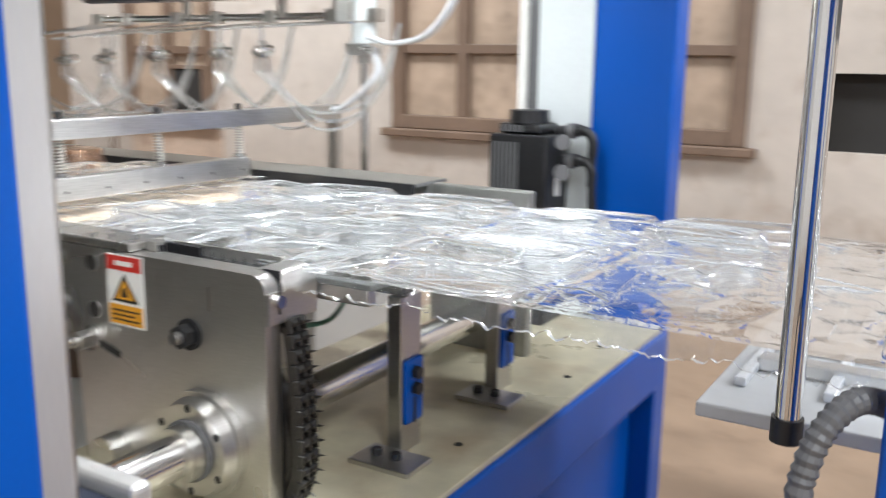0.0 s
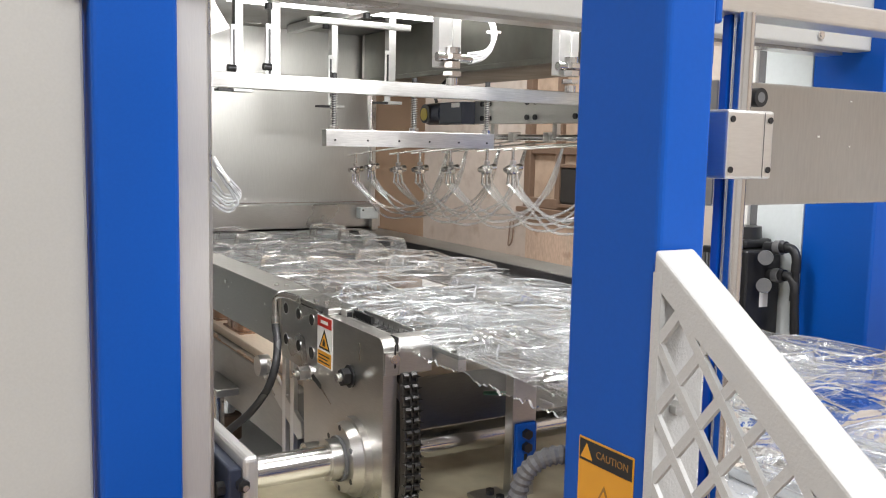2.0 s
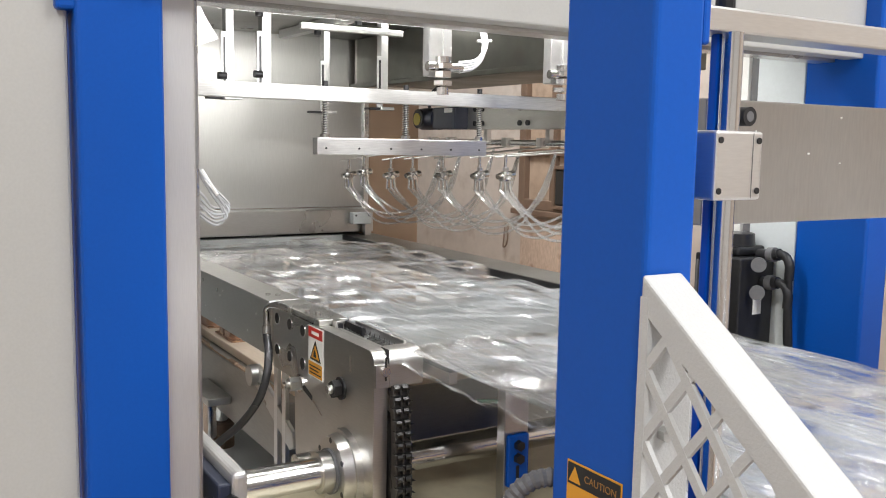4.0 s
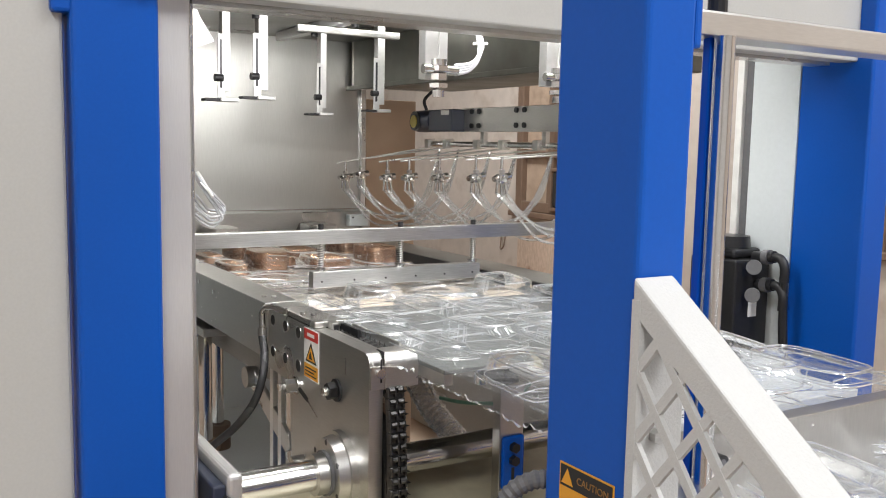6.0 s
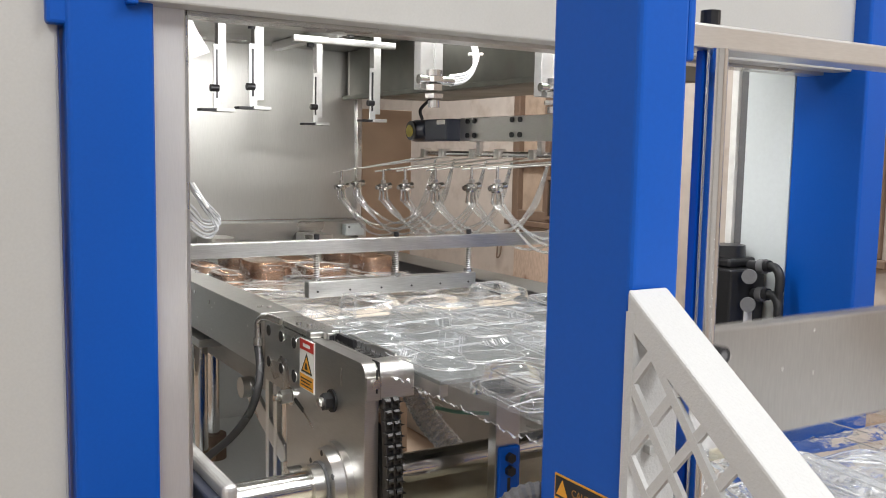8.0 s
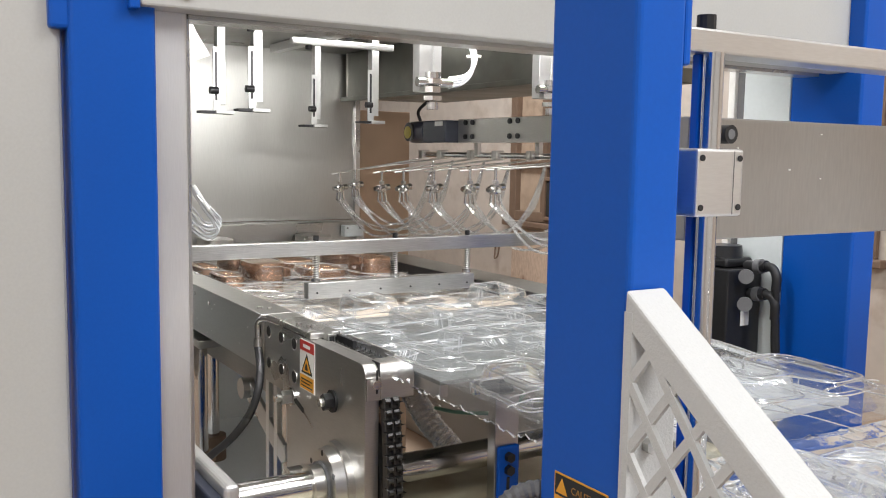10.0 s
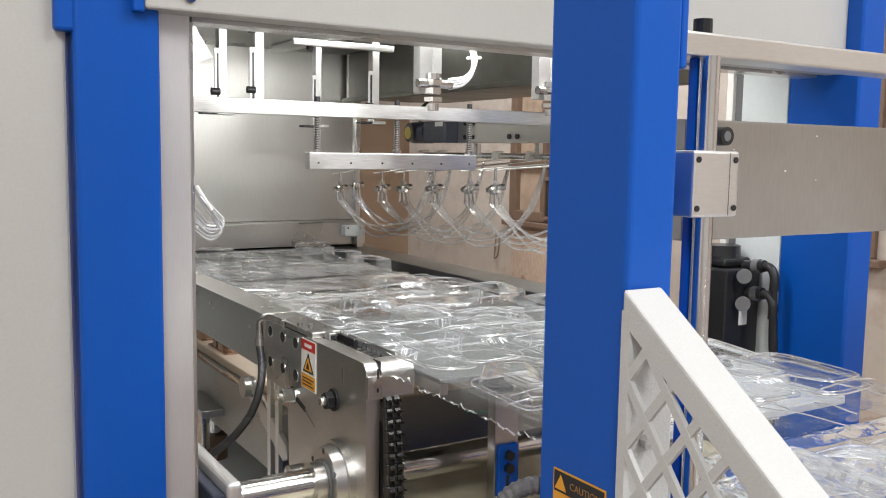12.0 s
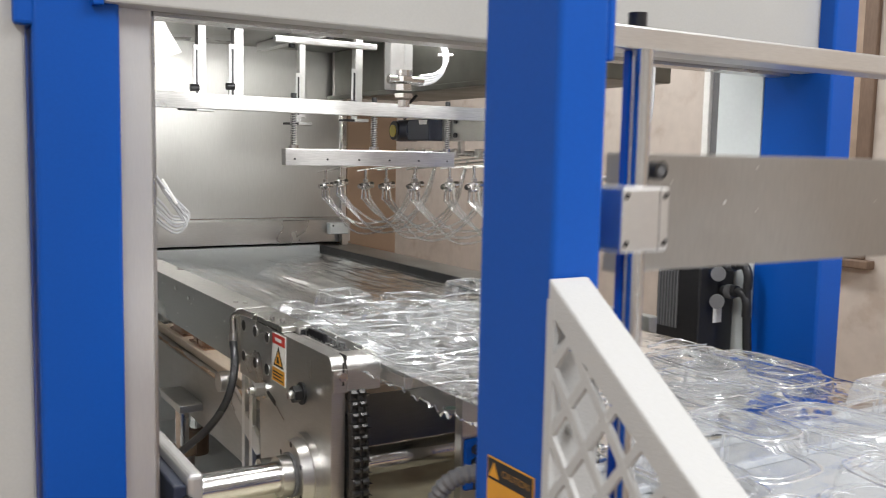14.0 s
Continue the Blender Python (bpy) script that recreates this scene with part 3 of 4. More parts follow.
def chain_rail_far():
    r = thing("chain_rail", (-2.2, 1.88, 0.9), "plain stainless chain rail along the far film edge", "conveyor rail")
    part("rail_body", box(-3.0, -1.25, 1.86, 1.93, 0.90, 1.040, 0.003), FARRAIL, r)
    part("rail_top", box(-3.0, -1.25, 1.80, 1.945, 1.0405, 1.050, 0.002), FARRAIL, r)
    # black face put in for the shaded slot along the film's far edge
    part("chain_slot_shade", box(-3.0, -1.25, 1.790, 1.7995, 1.01, 1.049), BLACK, r)
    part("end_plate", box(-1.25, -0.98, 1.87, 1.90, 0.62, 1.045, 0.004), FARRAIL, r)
    jb = thing("sensor_box", (-2.95, 1.86, 1.05), "small grey sensor box on a bracket", "sensor")
    part("housing", box(-2.925, -2.885, 1.81, 1.90, 1.10, 1.15, 0.004), PALE, jb)
    part("stem", box(-2.92, -2.89, 1.87, 1.90, 1.05, 1.10, 0.002), STEEL, jb)
    for y in (1.825, 1.885):
        socket_screw(jb, (-2.885, y, 1.138), (1, 0, 0), 0.004, 0.002)


def drive_shaft():
    s = thing("drive_shaft", (-1.088, 0.95, 0.65), "polished steel drive shaft in a flanged bearing", "shaft")
    c = (-1.0885, 0.745)
    part("shaft", rod((c[0], 0.63, c[1]), (c[0], 1.93, c[1]), 0.0335, 40), CHROME, s, smooth=True)
    bm = rod((c[0], 0.951, c[1]), (c[0], 0.935, c[1]), 0.088, 48)
    rod((c[0], 0.935, c[1]), (c[0], 0.912, c[1]), 0.080, 48, bm, 0.074)
    f = part("bearing_flange", bm, PLATE, s, smooth=True)
    part("seal", rod((c[0], 0.9118, c[1]), (c[0], 0.905, c[1]), 0.050, 36), RUBBER, f)
    part("collar", rod((c[0], 0.918, c[1]), (c[0], 0.880, c[1]), 0.045, 36), PLATE, s, smooth=True)
    for k in range(6):
        a = radians(30 + 60 * k)
        p = (c[0] + 0.068 * math.cos(a), 0.9135, c[1] + 0.068 * math.sin(a))
        part("socket_screw", rod((p[0], 0.915, p[2]), (p[0], 0.9115, p[2]), 0.0065, 14), BLACK, f)
    k = (-1.30, 0.684)
    bm = rod((k[0], 0.951, k[1]), (k[0], 0.915, k[1]), 0.030, 32)
    part("idler_boss", bm, PLATE, s, smooth=True)
    b = thing("bearing_bracket", (-1.02, 0.63, 0.646), "dark blue bearing block with an aluminium cap", "bracket")
    part("block", box(-1.16, -0.868, 0.597, 0.6215, 0.646, 0.845, 0.004), NAVY, b)
    part("plate", box(-1.165, -0.862, 0.622, 0.652, 0.646, 0.864, 0.010, seg=3), REVEAL, b, "bright machined end plate")
    for x in (-0.90, -1.05):
        part("nut", rod((x, 0.597, 0.80), (x, 0.583, 0.80), 0.014, 6), BLACK, b)
    part("nut", rod((-0.868, 0.62, 0.815), (-0.852, 0.62, 0.815), 0.012, 6), BLACK, b)
    part("stud", rod((-0.852, 0.62, 0.815), (-0.84, 0.62, 0.815), 0.006, 10), CHROME, b)


def film_supports():
    for y, top in ((1.288, 0.936), (1.655, 0.936)):
        t = thing("film_support", (-0.93, y, 0.646), "slotted steel upright bolted to the base plate", "support", "film supports")
        part("upright", box(-0.955, -0.925, y - 0.032, y + 0.032, 0.646, top, 0.002), PLATE, t)
        part("clamp_plate", box(-0.925, -0.917, y - 0.028, y + 0.030, 0.70, 0.82, 0.006), BLUE, t)
        for z in (0.795, 0.765):
            part("bolt", rod((-0.917, y, z), (-0.905, y, z), 0.012, 6), BLACK, t)
        part("slot", box(-0.9168, -0.916, y - 0.004, y + 0.004, 0.70, 0.748), DARK, t)
        ft = part("foot", box(-0.985, -0.86, y - 0.11, y - 0.03, 0.646, 0.656, 0.002), PLATE, t)
        for dx in (-0.95, -0.91):
            part("foot_bolt", rod((dx, y - 0.07, 0.656), (dx, y - 0.07, 0.668), 0.010, 6), BLACK, ft)
        part("arm", box(-1.10, -0.93, y - 0.02, y + 0.02, top, top + 0.035, 0.002), BLACK, t)


def film_table():
    t = thing("film_table", (-1.2, 1.4, 0.985), "grey steel film table with a white plastic outfeed slab", "table")
    part("plate", box(-1.552, -0.85, 1.064, 1.788, 0.999, 1.009, 0.002), TABLESTEEL, t, "smooth grey steel plate")
    part("edge_bar", box(-1.24, -0.86, 1.070, 1.090, 0.972, 0.9989, 0.002), PLATE, t)
    part("slab", box(-0.8495, -0.380, 1.222, 1.715, 0.990, 1.006, 0.002), SLAB, t, "white plastic outfeed slab")
    for y in (1.32, 1.62):
        part("rib", box(-0.98, -0.45, y - 0.012, y + 0.012, 0.972, 0.9898, 0.002), PLATE, t)


def cables():
    h = thing("sensor_cable", (-1.45, 0.94, 0.70), "grey braided sensor cable with a chrome elbow", "cable")
    part("elbow", sweep([(-1.43, 0.952, 1.040), (-1.475, 0.930, 1.046), (-1.520, 0.925, 1.028), (-1.522, 0.925, 0.985)], 0.0085, 12), CHROME, h, smooth=True)
    part("ferrule", rod((-1.522, 0.925, 0.985), (-1.520, 0.924, 0.965), 0.012, 14), CHROME, h, smooth=True)
    part("sleeve", sweep([(-1.520, 0.924, 0.965), (-1.480, 0.915, 0.920), (-1.455, 0.90, 0.870), (-1.460, 0.88, 0.81), (-1.50, 0.85, 0.745), (-1.56, 0.82, 0.69), (-1.60, 0.80, 0.655)], 0.0100, 12, ribs=0.0006, steps=14), CABLE, h, smooth=True)
    c = thing("conduit", (-0.2, 0.80, 0.6), "ribbed grey plastic conduit bent into an arch", "conduit")
    part("hose", sweep([(-0.118, 0.842, 1.040), (-0.134, 0.805, 1.062), (-0.152, 0.772, 1.070), (-0.168, 0.746, 1.055), (-0.179, 0.736, 1.022), (-0.184, 0.733, 0.96), (-0.186, 0.732, 0.70)], 0.0098, 14, ribs=0.0022, steps=8), RUBBER, c)
    g = thing("air_hose", (-1.5, 1.7, 0.7), "thin green air hose under the film", "hose")
    part("hose", sweep([(-1.72, 1.58, 0.665), (-1.63, 1.60, 0.672), (-1.50, 1.61, 0.700), (-1.37, 1.61, 0.738), (-1.33, 1.64, 0.80)], 0.006, 10), GREEN, g, smooth=True)
    v = thing("suction_hose", (-1.9, 1.5, 0.65), "clear spiral reinforced suction hose", "hose")
    part("hose", sweep([(-1.84, 1.49, 0.79), (-1.80, 1.53, 0.72), (-1.78, 1.59, 0.606), (-1.77, 1.68, 0.50), (-1.77, 1.76, 0.40)], 0.038, 16, ribs=0.003, steps=12), TUBE, v)
    k = thing("hose_coil", (-1.05, 0.66, 1.3), "coil of clear thin hoses tied with a strap", "hose")
    for i in range(6):
        d, e = 0.0058 * i, 0.012 * math.sin(2.3 * i)
        part("loop", sweep([(-1.02, 0.575, 1.48 - 1.5 * d), (-1.03 + e, 0.606 + 0.3 * d, 1.412 - 0.4 * d), (-1.04 - e, 0.640 + 0.4 * d, 1.358), (-1.05, 0.664 + 0.5 * d, 1.326 + 0.3 * d), (-1.055 + e, 0.672 + 0.3 * d, 1.303 + 0.8 * d), (-1.055, 0.656 - 0.2 * d, 1.292 + 1.2 * d), (-1.05 - e, 0.630, 1.306 + 1.4 * d), (-1.04, 0.600, 1.334 + 1.6 * d), (-1.03, 0.575, 1.36 + 1.9 * d)], 0.0024, 8), MILKY, k, smooth=True)
    part("strap", rod((-1.05, 0.628, 1.398), (-1.02, 0.648, 1.352), 0.0035, 8), LABELWHITE, k)


# ---------------- spray manifold, upper gear ----------------
def manifold():
    m = thing("nozzle_manifold", (-2.3, 1.8, 1.28), "row of chromed air valves on thin rods with clear hoses", "manifold")
    part("rail", rod((-2.80, 2.15, 1.462), (-1.66, 2.15, 1.462), 0.012, 18), CHROME, m, smooth=True)
    part("end_block", box(-1.72, -1.67, 2.12, 2.18, 1.44, 1.50, 0.003), PLATE, m)
    for dx in (-2.35, -1.95):
        part("drop_bar", box(dx - 0.012, dx + 0.012, 2.13, 2.15, 1.462, 1.53, 0.002), STEEL, m)
    row = ((-2.891, 1.310), (-2.738, 1.327), (-2.501, 1.325), (-2.324, 1.332), (-2.102, 1.340), (-1.866, 1.349), (-1.716, 1.354))
    for i, (x, z) in enumerate(row):
        rx = x + 0.10
        a = part("cross_rod", rod((x - 0.015, 1.76, z + 0.062), (rx, 2.16, 1.448), 0.0034, 10), STEEL, m, smooth=True)
        part("clamp", box(rx - 0.016, rx + 0.016, 2.13, 2.17, 1.444, 1.482, 0.003), STEEL, a)
        v = part("valve", box(x - 0.015, x + 0.015, 1.774, 1.806, z - 0.015, z + 0.016, 0.005), CHROME, m, smooth=True)
        part("stem", rod((x, 1.79, z + 0.016), (x, 1.79, z + 0.070), 0.005, 10), CHROME, v, smooth=True)
        part("knob", rod((x, 1.775, z + 0.004), (x + 0.004, 1.758, z), 0.0095, 8), CHROME, v, smooth=True)
        part("knob", rod((x, 1.807, z + 0.006), (x, 1.822, z + 0.008), 0.013, 10), CHROME, v, smooth=True)
        part("collar", rod((x, 1.79, z + 0.018), (x, 1.79, z + 0.030), 0.011, 6), STEEL, v)
        part("side_plug", rod((x + 0.014, 1.79, z + 0.004), (x + 0.028, 1.785, z - 0.003), 0.008, 6), CHROME, v)
        for k in (-1, 0, 1):
            part("port", rod((x + 0.010 * k, 1.79 + 0.008 * k, z - 0.012), (x + 0.012 * k, 1.792 + 0.012 * k, z - 0.050), 0.0048, 8), CHROME, v, smooth=True)
        for k in (-1, 0, 1):
            d = 0.012 * k
            dip = 0.155 + 0.02 * ((i * 5 + k) % 3)
            pts = [(x + 0.012 * k, 1.792 + d, z - 0.045), (x + 0.03, 1.83 + d, z - 0.10), (x + 0.08, 1.91 + d, z - dip), (x + 0.13, 2.02 + d, z - dip + 0.015), (x + 0.17, 2.10 + d, z - 0.06), (x + 0.185, 2.15, 1.44)]
            part("hose", sweep(pts, 0.0045, 8, steps=6), TUBE, m, smooth=True)


def gear_beam():
    g = thing("gear_motor_beam", (-2.1, 2.09, 1.51), "stainless beam with a dark gear motor at its end", "beam")
    part("beam", box(-2.42, -1.70, 2.09, 2.13, 1.512, 1.604, 0.002), STEEL, g)
    for x in (-2.36, -2.31, -2.06, -2.01, -1.78):
        for z in (1.590, 1.535):
            part("bolt", rod((x, 2.09, z), (x, 2.082, z), 0.010, 12), BLACK, g)
    part("motor_box", box(-2.60, -2.42, 2.03, 2.12, 1.512, 1.600, 0.006), NAVY, g)
    part("motor", rod((-2.60, 2.07, 1.556), (-2.74, 2.07, 1.556), 0.046, 28), NAVY, g, smooth=True)
    part("end_ring", rod((-2.700, 2.028, 1.556), (-2.70, 2.018, 1.556), 0.040, 24), BLACK, g)
    part("end_cap", rod((-2.703, 2.018, 1.554), (-2.703, 2.014, 1.554), 0.026, 24), BRASSY, g)
    part("rating_plate", box(-2.50, -2.44, 2.028, 2.030, 1.578, 1.596), LABELWHITE, g)
    part("lead", sweep([(-2.62, 2.03, 1.60), (-2.62, 2.02, 1.64), (-2.60, 2.05, 1.68), (-2.58, 2.06, 1.70)], 0.007, 8), BLACK, g, smooth=True)
    part("end_bracket", box(-1.70, -1.685, 2.06, 2.14, 1.44, 1.70, 0.002), STEEL, g)


def cylinder():
    c = thing("pneumatic_cylinder", (-1.662, 2.16, 1.0), "silver pneumatic cylinder with a chrome rod", "cylinder")
    # pale paint colour stands in for bright light on the silver barrel
    part("barrel", rod((-1.662, 2.16, 1.385), (-1.662, 2.16, 1.74), 0.036, 28), PALE, c, smooth=True)
    part("end_cap", box(-1.702, -1.622, 2.120, 2.200, 1.352, 1.385, 0.004), ALU, c)
    part("gland", rod((-1.662, 2.16, 1.352), (-1.662, 2.16, 1.328), 0.020, 20), STEEL, c, smooth=True)
    part("piston_rod", rod((-1.662, 2.16, 1.33), (-1.662, 2.16, 0.95), 0.0125, 20), CHROME, c, smooth=True)
    part("fitting", rod((-1.642, 2.12, 1.37), (-1.602, 2.11, 1.37), 0.009, 12), CHROME, c, smooth=True)
    for d in (0, 0.012, 0.024):
        part("air_line", sweep([(-1.612, 2.11 + d, 1.40), (-1.542, 2.12 + d, 1.385), (-1.442, 2.14 + d, 1.41), (-1.372, 2.16 + d, 1.50), (-1.342, 2.17 + d, 1.62), (-1.342, 2.17 + d, 1.86)], 0.0062, 8), MILKY, c, smooth=True)
        part("air_line", sweep([(-1.622, 2.14 + d, 1.37), (-1.582, 2.10 + d, 1.30), (-1.642, 2.05 + d, 1.22), (-1.722, 2.0 + d, 1.18)], 0.0055, 8), MILKY, c, smooth=True)


def fitting_post(x, y):
    f = thing("hose_fitting_post", (x, y, 1.57), "steel post with chromed union fittings and clear hoses", "fitting", "hose fitting posts")
    part("post", box(x - 0.02, x + 0.012, y - 0.030, y + 0.006, 1.61, 1.90, 0.002), HANGER, f)
    part("side_strip", box(x + 0.012, x + 0.018, y + 0.004, y + 0.026, 1.645, 1.72, 0.001), HANGER, f)
    for z, r, h in ((1.655, 0.019, 0.014), (1.640, 0.024, 0.012), (1.622, 0.021, 0.014), (1.600, 0.024, 0.010), (1.585, 0.014, 0.016)):
        part("union", rod((x + 0.02, y + 0.002, z), (x + 0.02, y + 0.002, z - h), r, 6 if r > 0.02 else 18), CHROME, f)
    part("tee", rod((x + 0.02, y - 0.04, 1.632), (x + 0.02, y + 0.052, 1.632), 0.011, 14), CHROME, f, smooth=True)
    for k in range(4):
        d = 0.006 * k
        part("hose", sweep([(x + 0.02, y + 0.045, 1.624 + d), (x + 0.02, y + 0.085 + d * 0.5, 1.635 + d), (x + 0.01, y + 0.118 + d * 0.4, 1.668 + d), (x, y + 0.120 + d * 0.4, 1.72), (x - 0.02, y + 0.095 + d * 0.6, 1.78), (x - 0.05, y + 0.075 + d, 1.88)], 0.0050, 8), MILKY, f, smooth=True)
    part("strap", rod((x + 0.0, y + 0.108, 1.70), (x + 0.0, y + 0.148, 1.703), 0.0035, 8), LABELWHITE, f)


def servo_motor():
    s = thing("servo_motor", (-1.15, 2.245, 0.62), "black finned servo motor with two angled plugs", "motor")
    part("body", box(-1.245, -1.075, 2.155, 2.3, 0.70, 1.150, 0.006), BLACK, s)
    part("cap", box(-1.232, -1.105, 2.18, 2.296, 1.1505, 1.178, 0.010, seg=3), BLACK, s)
    lid = part("lid", rod((-1.165, 2.235, 1.1785), (-1.165, 2.235, 1.212), 0.055, 28, None, 0.052), BLACK, s, smooth=True)
    for k in range(5):
        part("vent_slot", box(-1.22 + 0.014 * k, -1.213 + 0.014 * k, 2.1785, 2.180, 1.156, 1.174), RUBBER, lid)
    for k in range(7):
        part("fin", box(-1.235 + 0.012 * k, -1.229 + 0.012 * k, 2.151, 2.155, 0.96, 1.13), RUBBER, s)
    part("flange", box(-1.27, -1.06, 2.13, 2.3, 0.645, 0.70, 0.004), BLACK, s)
    part("rating_plate", box(-1.0748, -1.0738, 2.215, 2.25, 0.985, 1.045), LABELWHITE, s)
    for z in (1.155, 1.075):
        c = part("connector", rod((-1.09, 2.25, z), (-1.02, 2.25, z + 0.008), 0.017, 18), BLACK, s, smooth=True)
        part("ring", rod((-1.055, 2.25, z + 0.004), (-1.035, 2.25, z + 0.006), 0.021, 18), RUBBER, c, smooth=True)
        part("elbow", sweep([(-1.03, 2.25, z + 0.008), (-1.00, 2.25, z + 0.004), (-0.985, 2.25, z - 0.02), (-0.985, 2.25, z - 0.06)], 0.013, 14), BLACK, c, smooth=True)
        part("dust_cap", rod((-1.052, 2.205, z - 0.022), (-1.046, 2.196, z - 0.022), 0.021, 22), RUBBER, c)
        part("lead", sweep([(-0.985, 2.25, z - 0.05), (-0.983, 2.255, z - 0.15), (-0.975, 2.26, 0.85), (-0.98, 2.265, 0.66)], 0.010, 10), BLACK, s, smooth=True)


def lift_rods():
    for x, y in ((-2.48, 1.10), (-1.75, 1.10), (-2.48, 1.75)):
        t = thing("lift_rod", (x, y, 0.35), "chrome mould lift rod in a greasy bushing", "rod", "mould lift rods")
        part("rod", rod((x, y, 0.35), (x, y, 0.78), 0.022, 20), CHROME, t, smooth=True)
        part("bushing", rod((x, y, 0.35), (x, y, 0.44), 0.045, 20), DARKWOOD, t, smooth=True)
    b = thing("guide_bushing", (-2.17, 0.965, 0.35), "greasy steel guide bushing with a brown ring", "bushing")
    part("sleeve", rod((-2.17, 0.965, 0.351), (-2.17, 0.965, 0.46), 0.040, 24), STEEL, b, smooth=True)
    part("ring", rod((-2.17, 0.965, 0.4605), (-2.17, 0.965, 0.485), 0.046, 24), OLDWOOD, b, smooth=True)
    k = thing("link_arm", (-1.60, 1.0, 0.66), "cast steel link arm on a pivot", "bracket")
    part("arm", prism([(-1.78, 0.82), (-1.50, 0.70), (-1.49, 0.66), (-1.52, 0.646), (-1.80, 0.76)], "y", 0.985, 0.997, 0.003), PLATE, k)
    part("pivot", rod((-1.78, 0.965, 0.79), (-1.78, 0.998, 0.79), 0.03, 20), STEEL, k, smooth=True)
    for x in (-1.62, -1.56):
        u = thing("guide_strip", (x, 1.03, 0.646), "upright aluminium guide strip", "strip", "guide strips")
        part("strip", box(x - 0.012, x + 0.012, 0.9845, 0.9975, 0.35, 0.89, 0.002), ALU, u)
    cab = thing("louvred_cabinet", (-3.2, 2.7, 0), "cream sheet-metal cabinet with pressed louvres", "cabinet")
    body = part("body", box(-4.2, -2.10, 2.45, 3.0, 0, 0.60, 0.006), CREAM, cab)
    for x in (-3.15, -2.62, -2.35):
        for i in range(9):
            z = 0.06 + 0.045 * i
            part("louvre", box(x - 0.05, x + 0.05, 2.437, 2.452, z, z + 0.018, 0.006), CREAM, body)


# ---------------- the stacker next to it ----------------
def stacker():
    s = thing("stacking_machine", (-0.06, 0.80, 0), "blue painted stacker post with a caution sign and silver rail", "machine")
    post = part("post", box(-0.129, 0.008, 0.761, 0.827, 0, 2.6, 0.006, seg=3), BLUE, s)
    part("rail", box(-0.085, -0.040, 0.83, 2.9, 1.582, 1.609, 0.003), ALU, s, "bright aluminium cross rail")
    part("stop", rod((-0.062, 0.93, 1.609), (-0.062, 0.93, 1.627), 0.011, 16), BLACK, s)
    part("far_post", box(-0.13, 0.0, 2.62, 2.75, 0, 2.6, 0.006), BLUE, s)
    part("joint_plate", box(-0.10, 0.005, 0.8275, 0.838, 1.56, 1.66, 0.003), BLUE, s)
    part("guide_rod", rod((-0.038, 0.918, 0.60), (-0.038, 0.918, 1.582), 0.0118, 24), CHROME, s, smooth=True)
    part("rear_guide", rod((-0.228, 0.930, 0.985), (-0.228, 0.930, 1.60), 0.0135, 20), CHROME, s, smooth=True)
    part("rear_guide_foot", rod((-0.228, 0.930, 0.960), (-0.228, 0.930, 0.986), 0.0165, 16), BLACK, s, smooth=True)
    part("rear_guide_head", box(-0.28, -0.215, 0.895, 0.965, 1.56, 1.66, 0.003), ALU, s)
    part("blue_stay", box(-0.0625, -0.0505, 0.910, 0.922, 0.3, 1.582, 0.002), BLUE, s)
    part("low_beam", box(-0.129, 0.008, 0.83, 2.62, 0.60, 0.72, 0.005), BLUE, s)
    # caution sign
    x0, x1, zt, zb = -0.099, -0.010, 1.112, 0.975
    sg = part("caution_sign", box(x0, x1, 0.7596, 0.7606, zb, zt, 0.0), YELLOW, post, "orange caution sign with a black head")
    part("sign_head", box(x0 + 0.002, x1 - 0.002, 0.7590, 0.7596, zt - 0.026, zt - 0.002), INK, sg)
    words("CAUTION", 0.0115, pose(x0 + 0.056, 0.7588, zt - 0.014, 90, 0, 0), FADED, sg)
    part("head_triangle", prism([(x0 + 0.004, zt - 0.023), (x0 + 0.024, zt - 0.023), (x0 + 0.014, zt - 0.005)], "y", 0.7586, 0.7590), YELLOW, sg)
    cx = (x0 + x1) / 2
    part("triangle", prism([(cx - 0.034, zb + 0.030), (cx + 0.034, zb + 0.030), (cx, zb + 0.092)], "y", 0.7590, 0.7596), FADED, sg)
    part("triangle_face", prism([(cx - 0.029, zb + 0.033), (cx + 0.029, zb + 0.033), (cx, zb + 0.086)], "y", 0.7585, 0.7590), YELLOW, sg)
    part("pictogram", prism([(cx - 0.012, zb + 0.038), (cx + 0.014, zb + 0.038), (cx + 0.010, zb + 0.052), (cx - 0.004, zb + 0.056), (cx - 0.014, zb + 0.048)], "y", 0.7580, 0.7585), INK, sg)
    for k in range(3):
        part("print_bar", box(x0 + 0.012, x1 - 0.012 - 0.01 * k, 0.7590, 0.7596, zb + 0.006 + 0.007 * k, zb + 0.009 + 0.007 * k), INK, sg)
    # white table that carries the cut sheets
    t = thing("stacker_table", (0.2, 1.4, 0), "white sheet-covered stacker table", "table")
    part("top", box(-0.335, 1.2, 0.975, 1.95, 0.948, 0.966, 0.003), TABLESHEET, t)
    for x in (-0.1, 1.1):
        for y in (1.1, 1.85):
            part("leg", box(x - 0.03, x + 0.03, y - 0.03, y + 0.03, 0, 0.948, 0.003), BLUE, t)
    for x in (-0.304, -0.205):
        part("cross_strip", box(x - 0.007, x + 0.007, 1.05, 1.90, 0.9665, 0.978, 0.002), MILKY, t, "milky plastic cross strip")
    for i, (y, z) in enumerate(((1.12, 0.9665), (1.22, 0.9665))):
        part("guide_bar", box(-0.30, 0.9, y, y + 0.03, z, z + 0.018, 0.003), ALU, t)


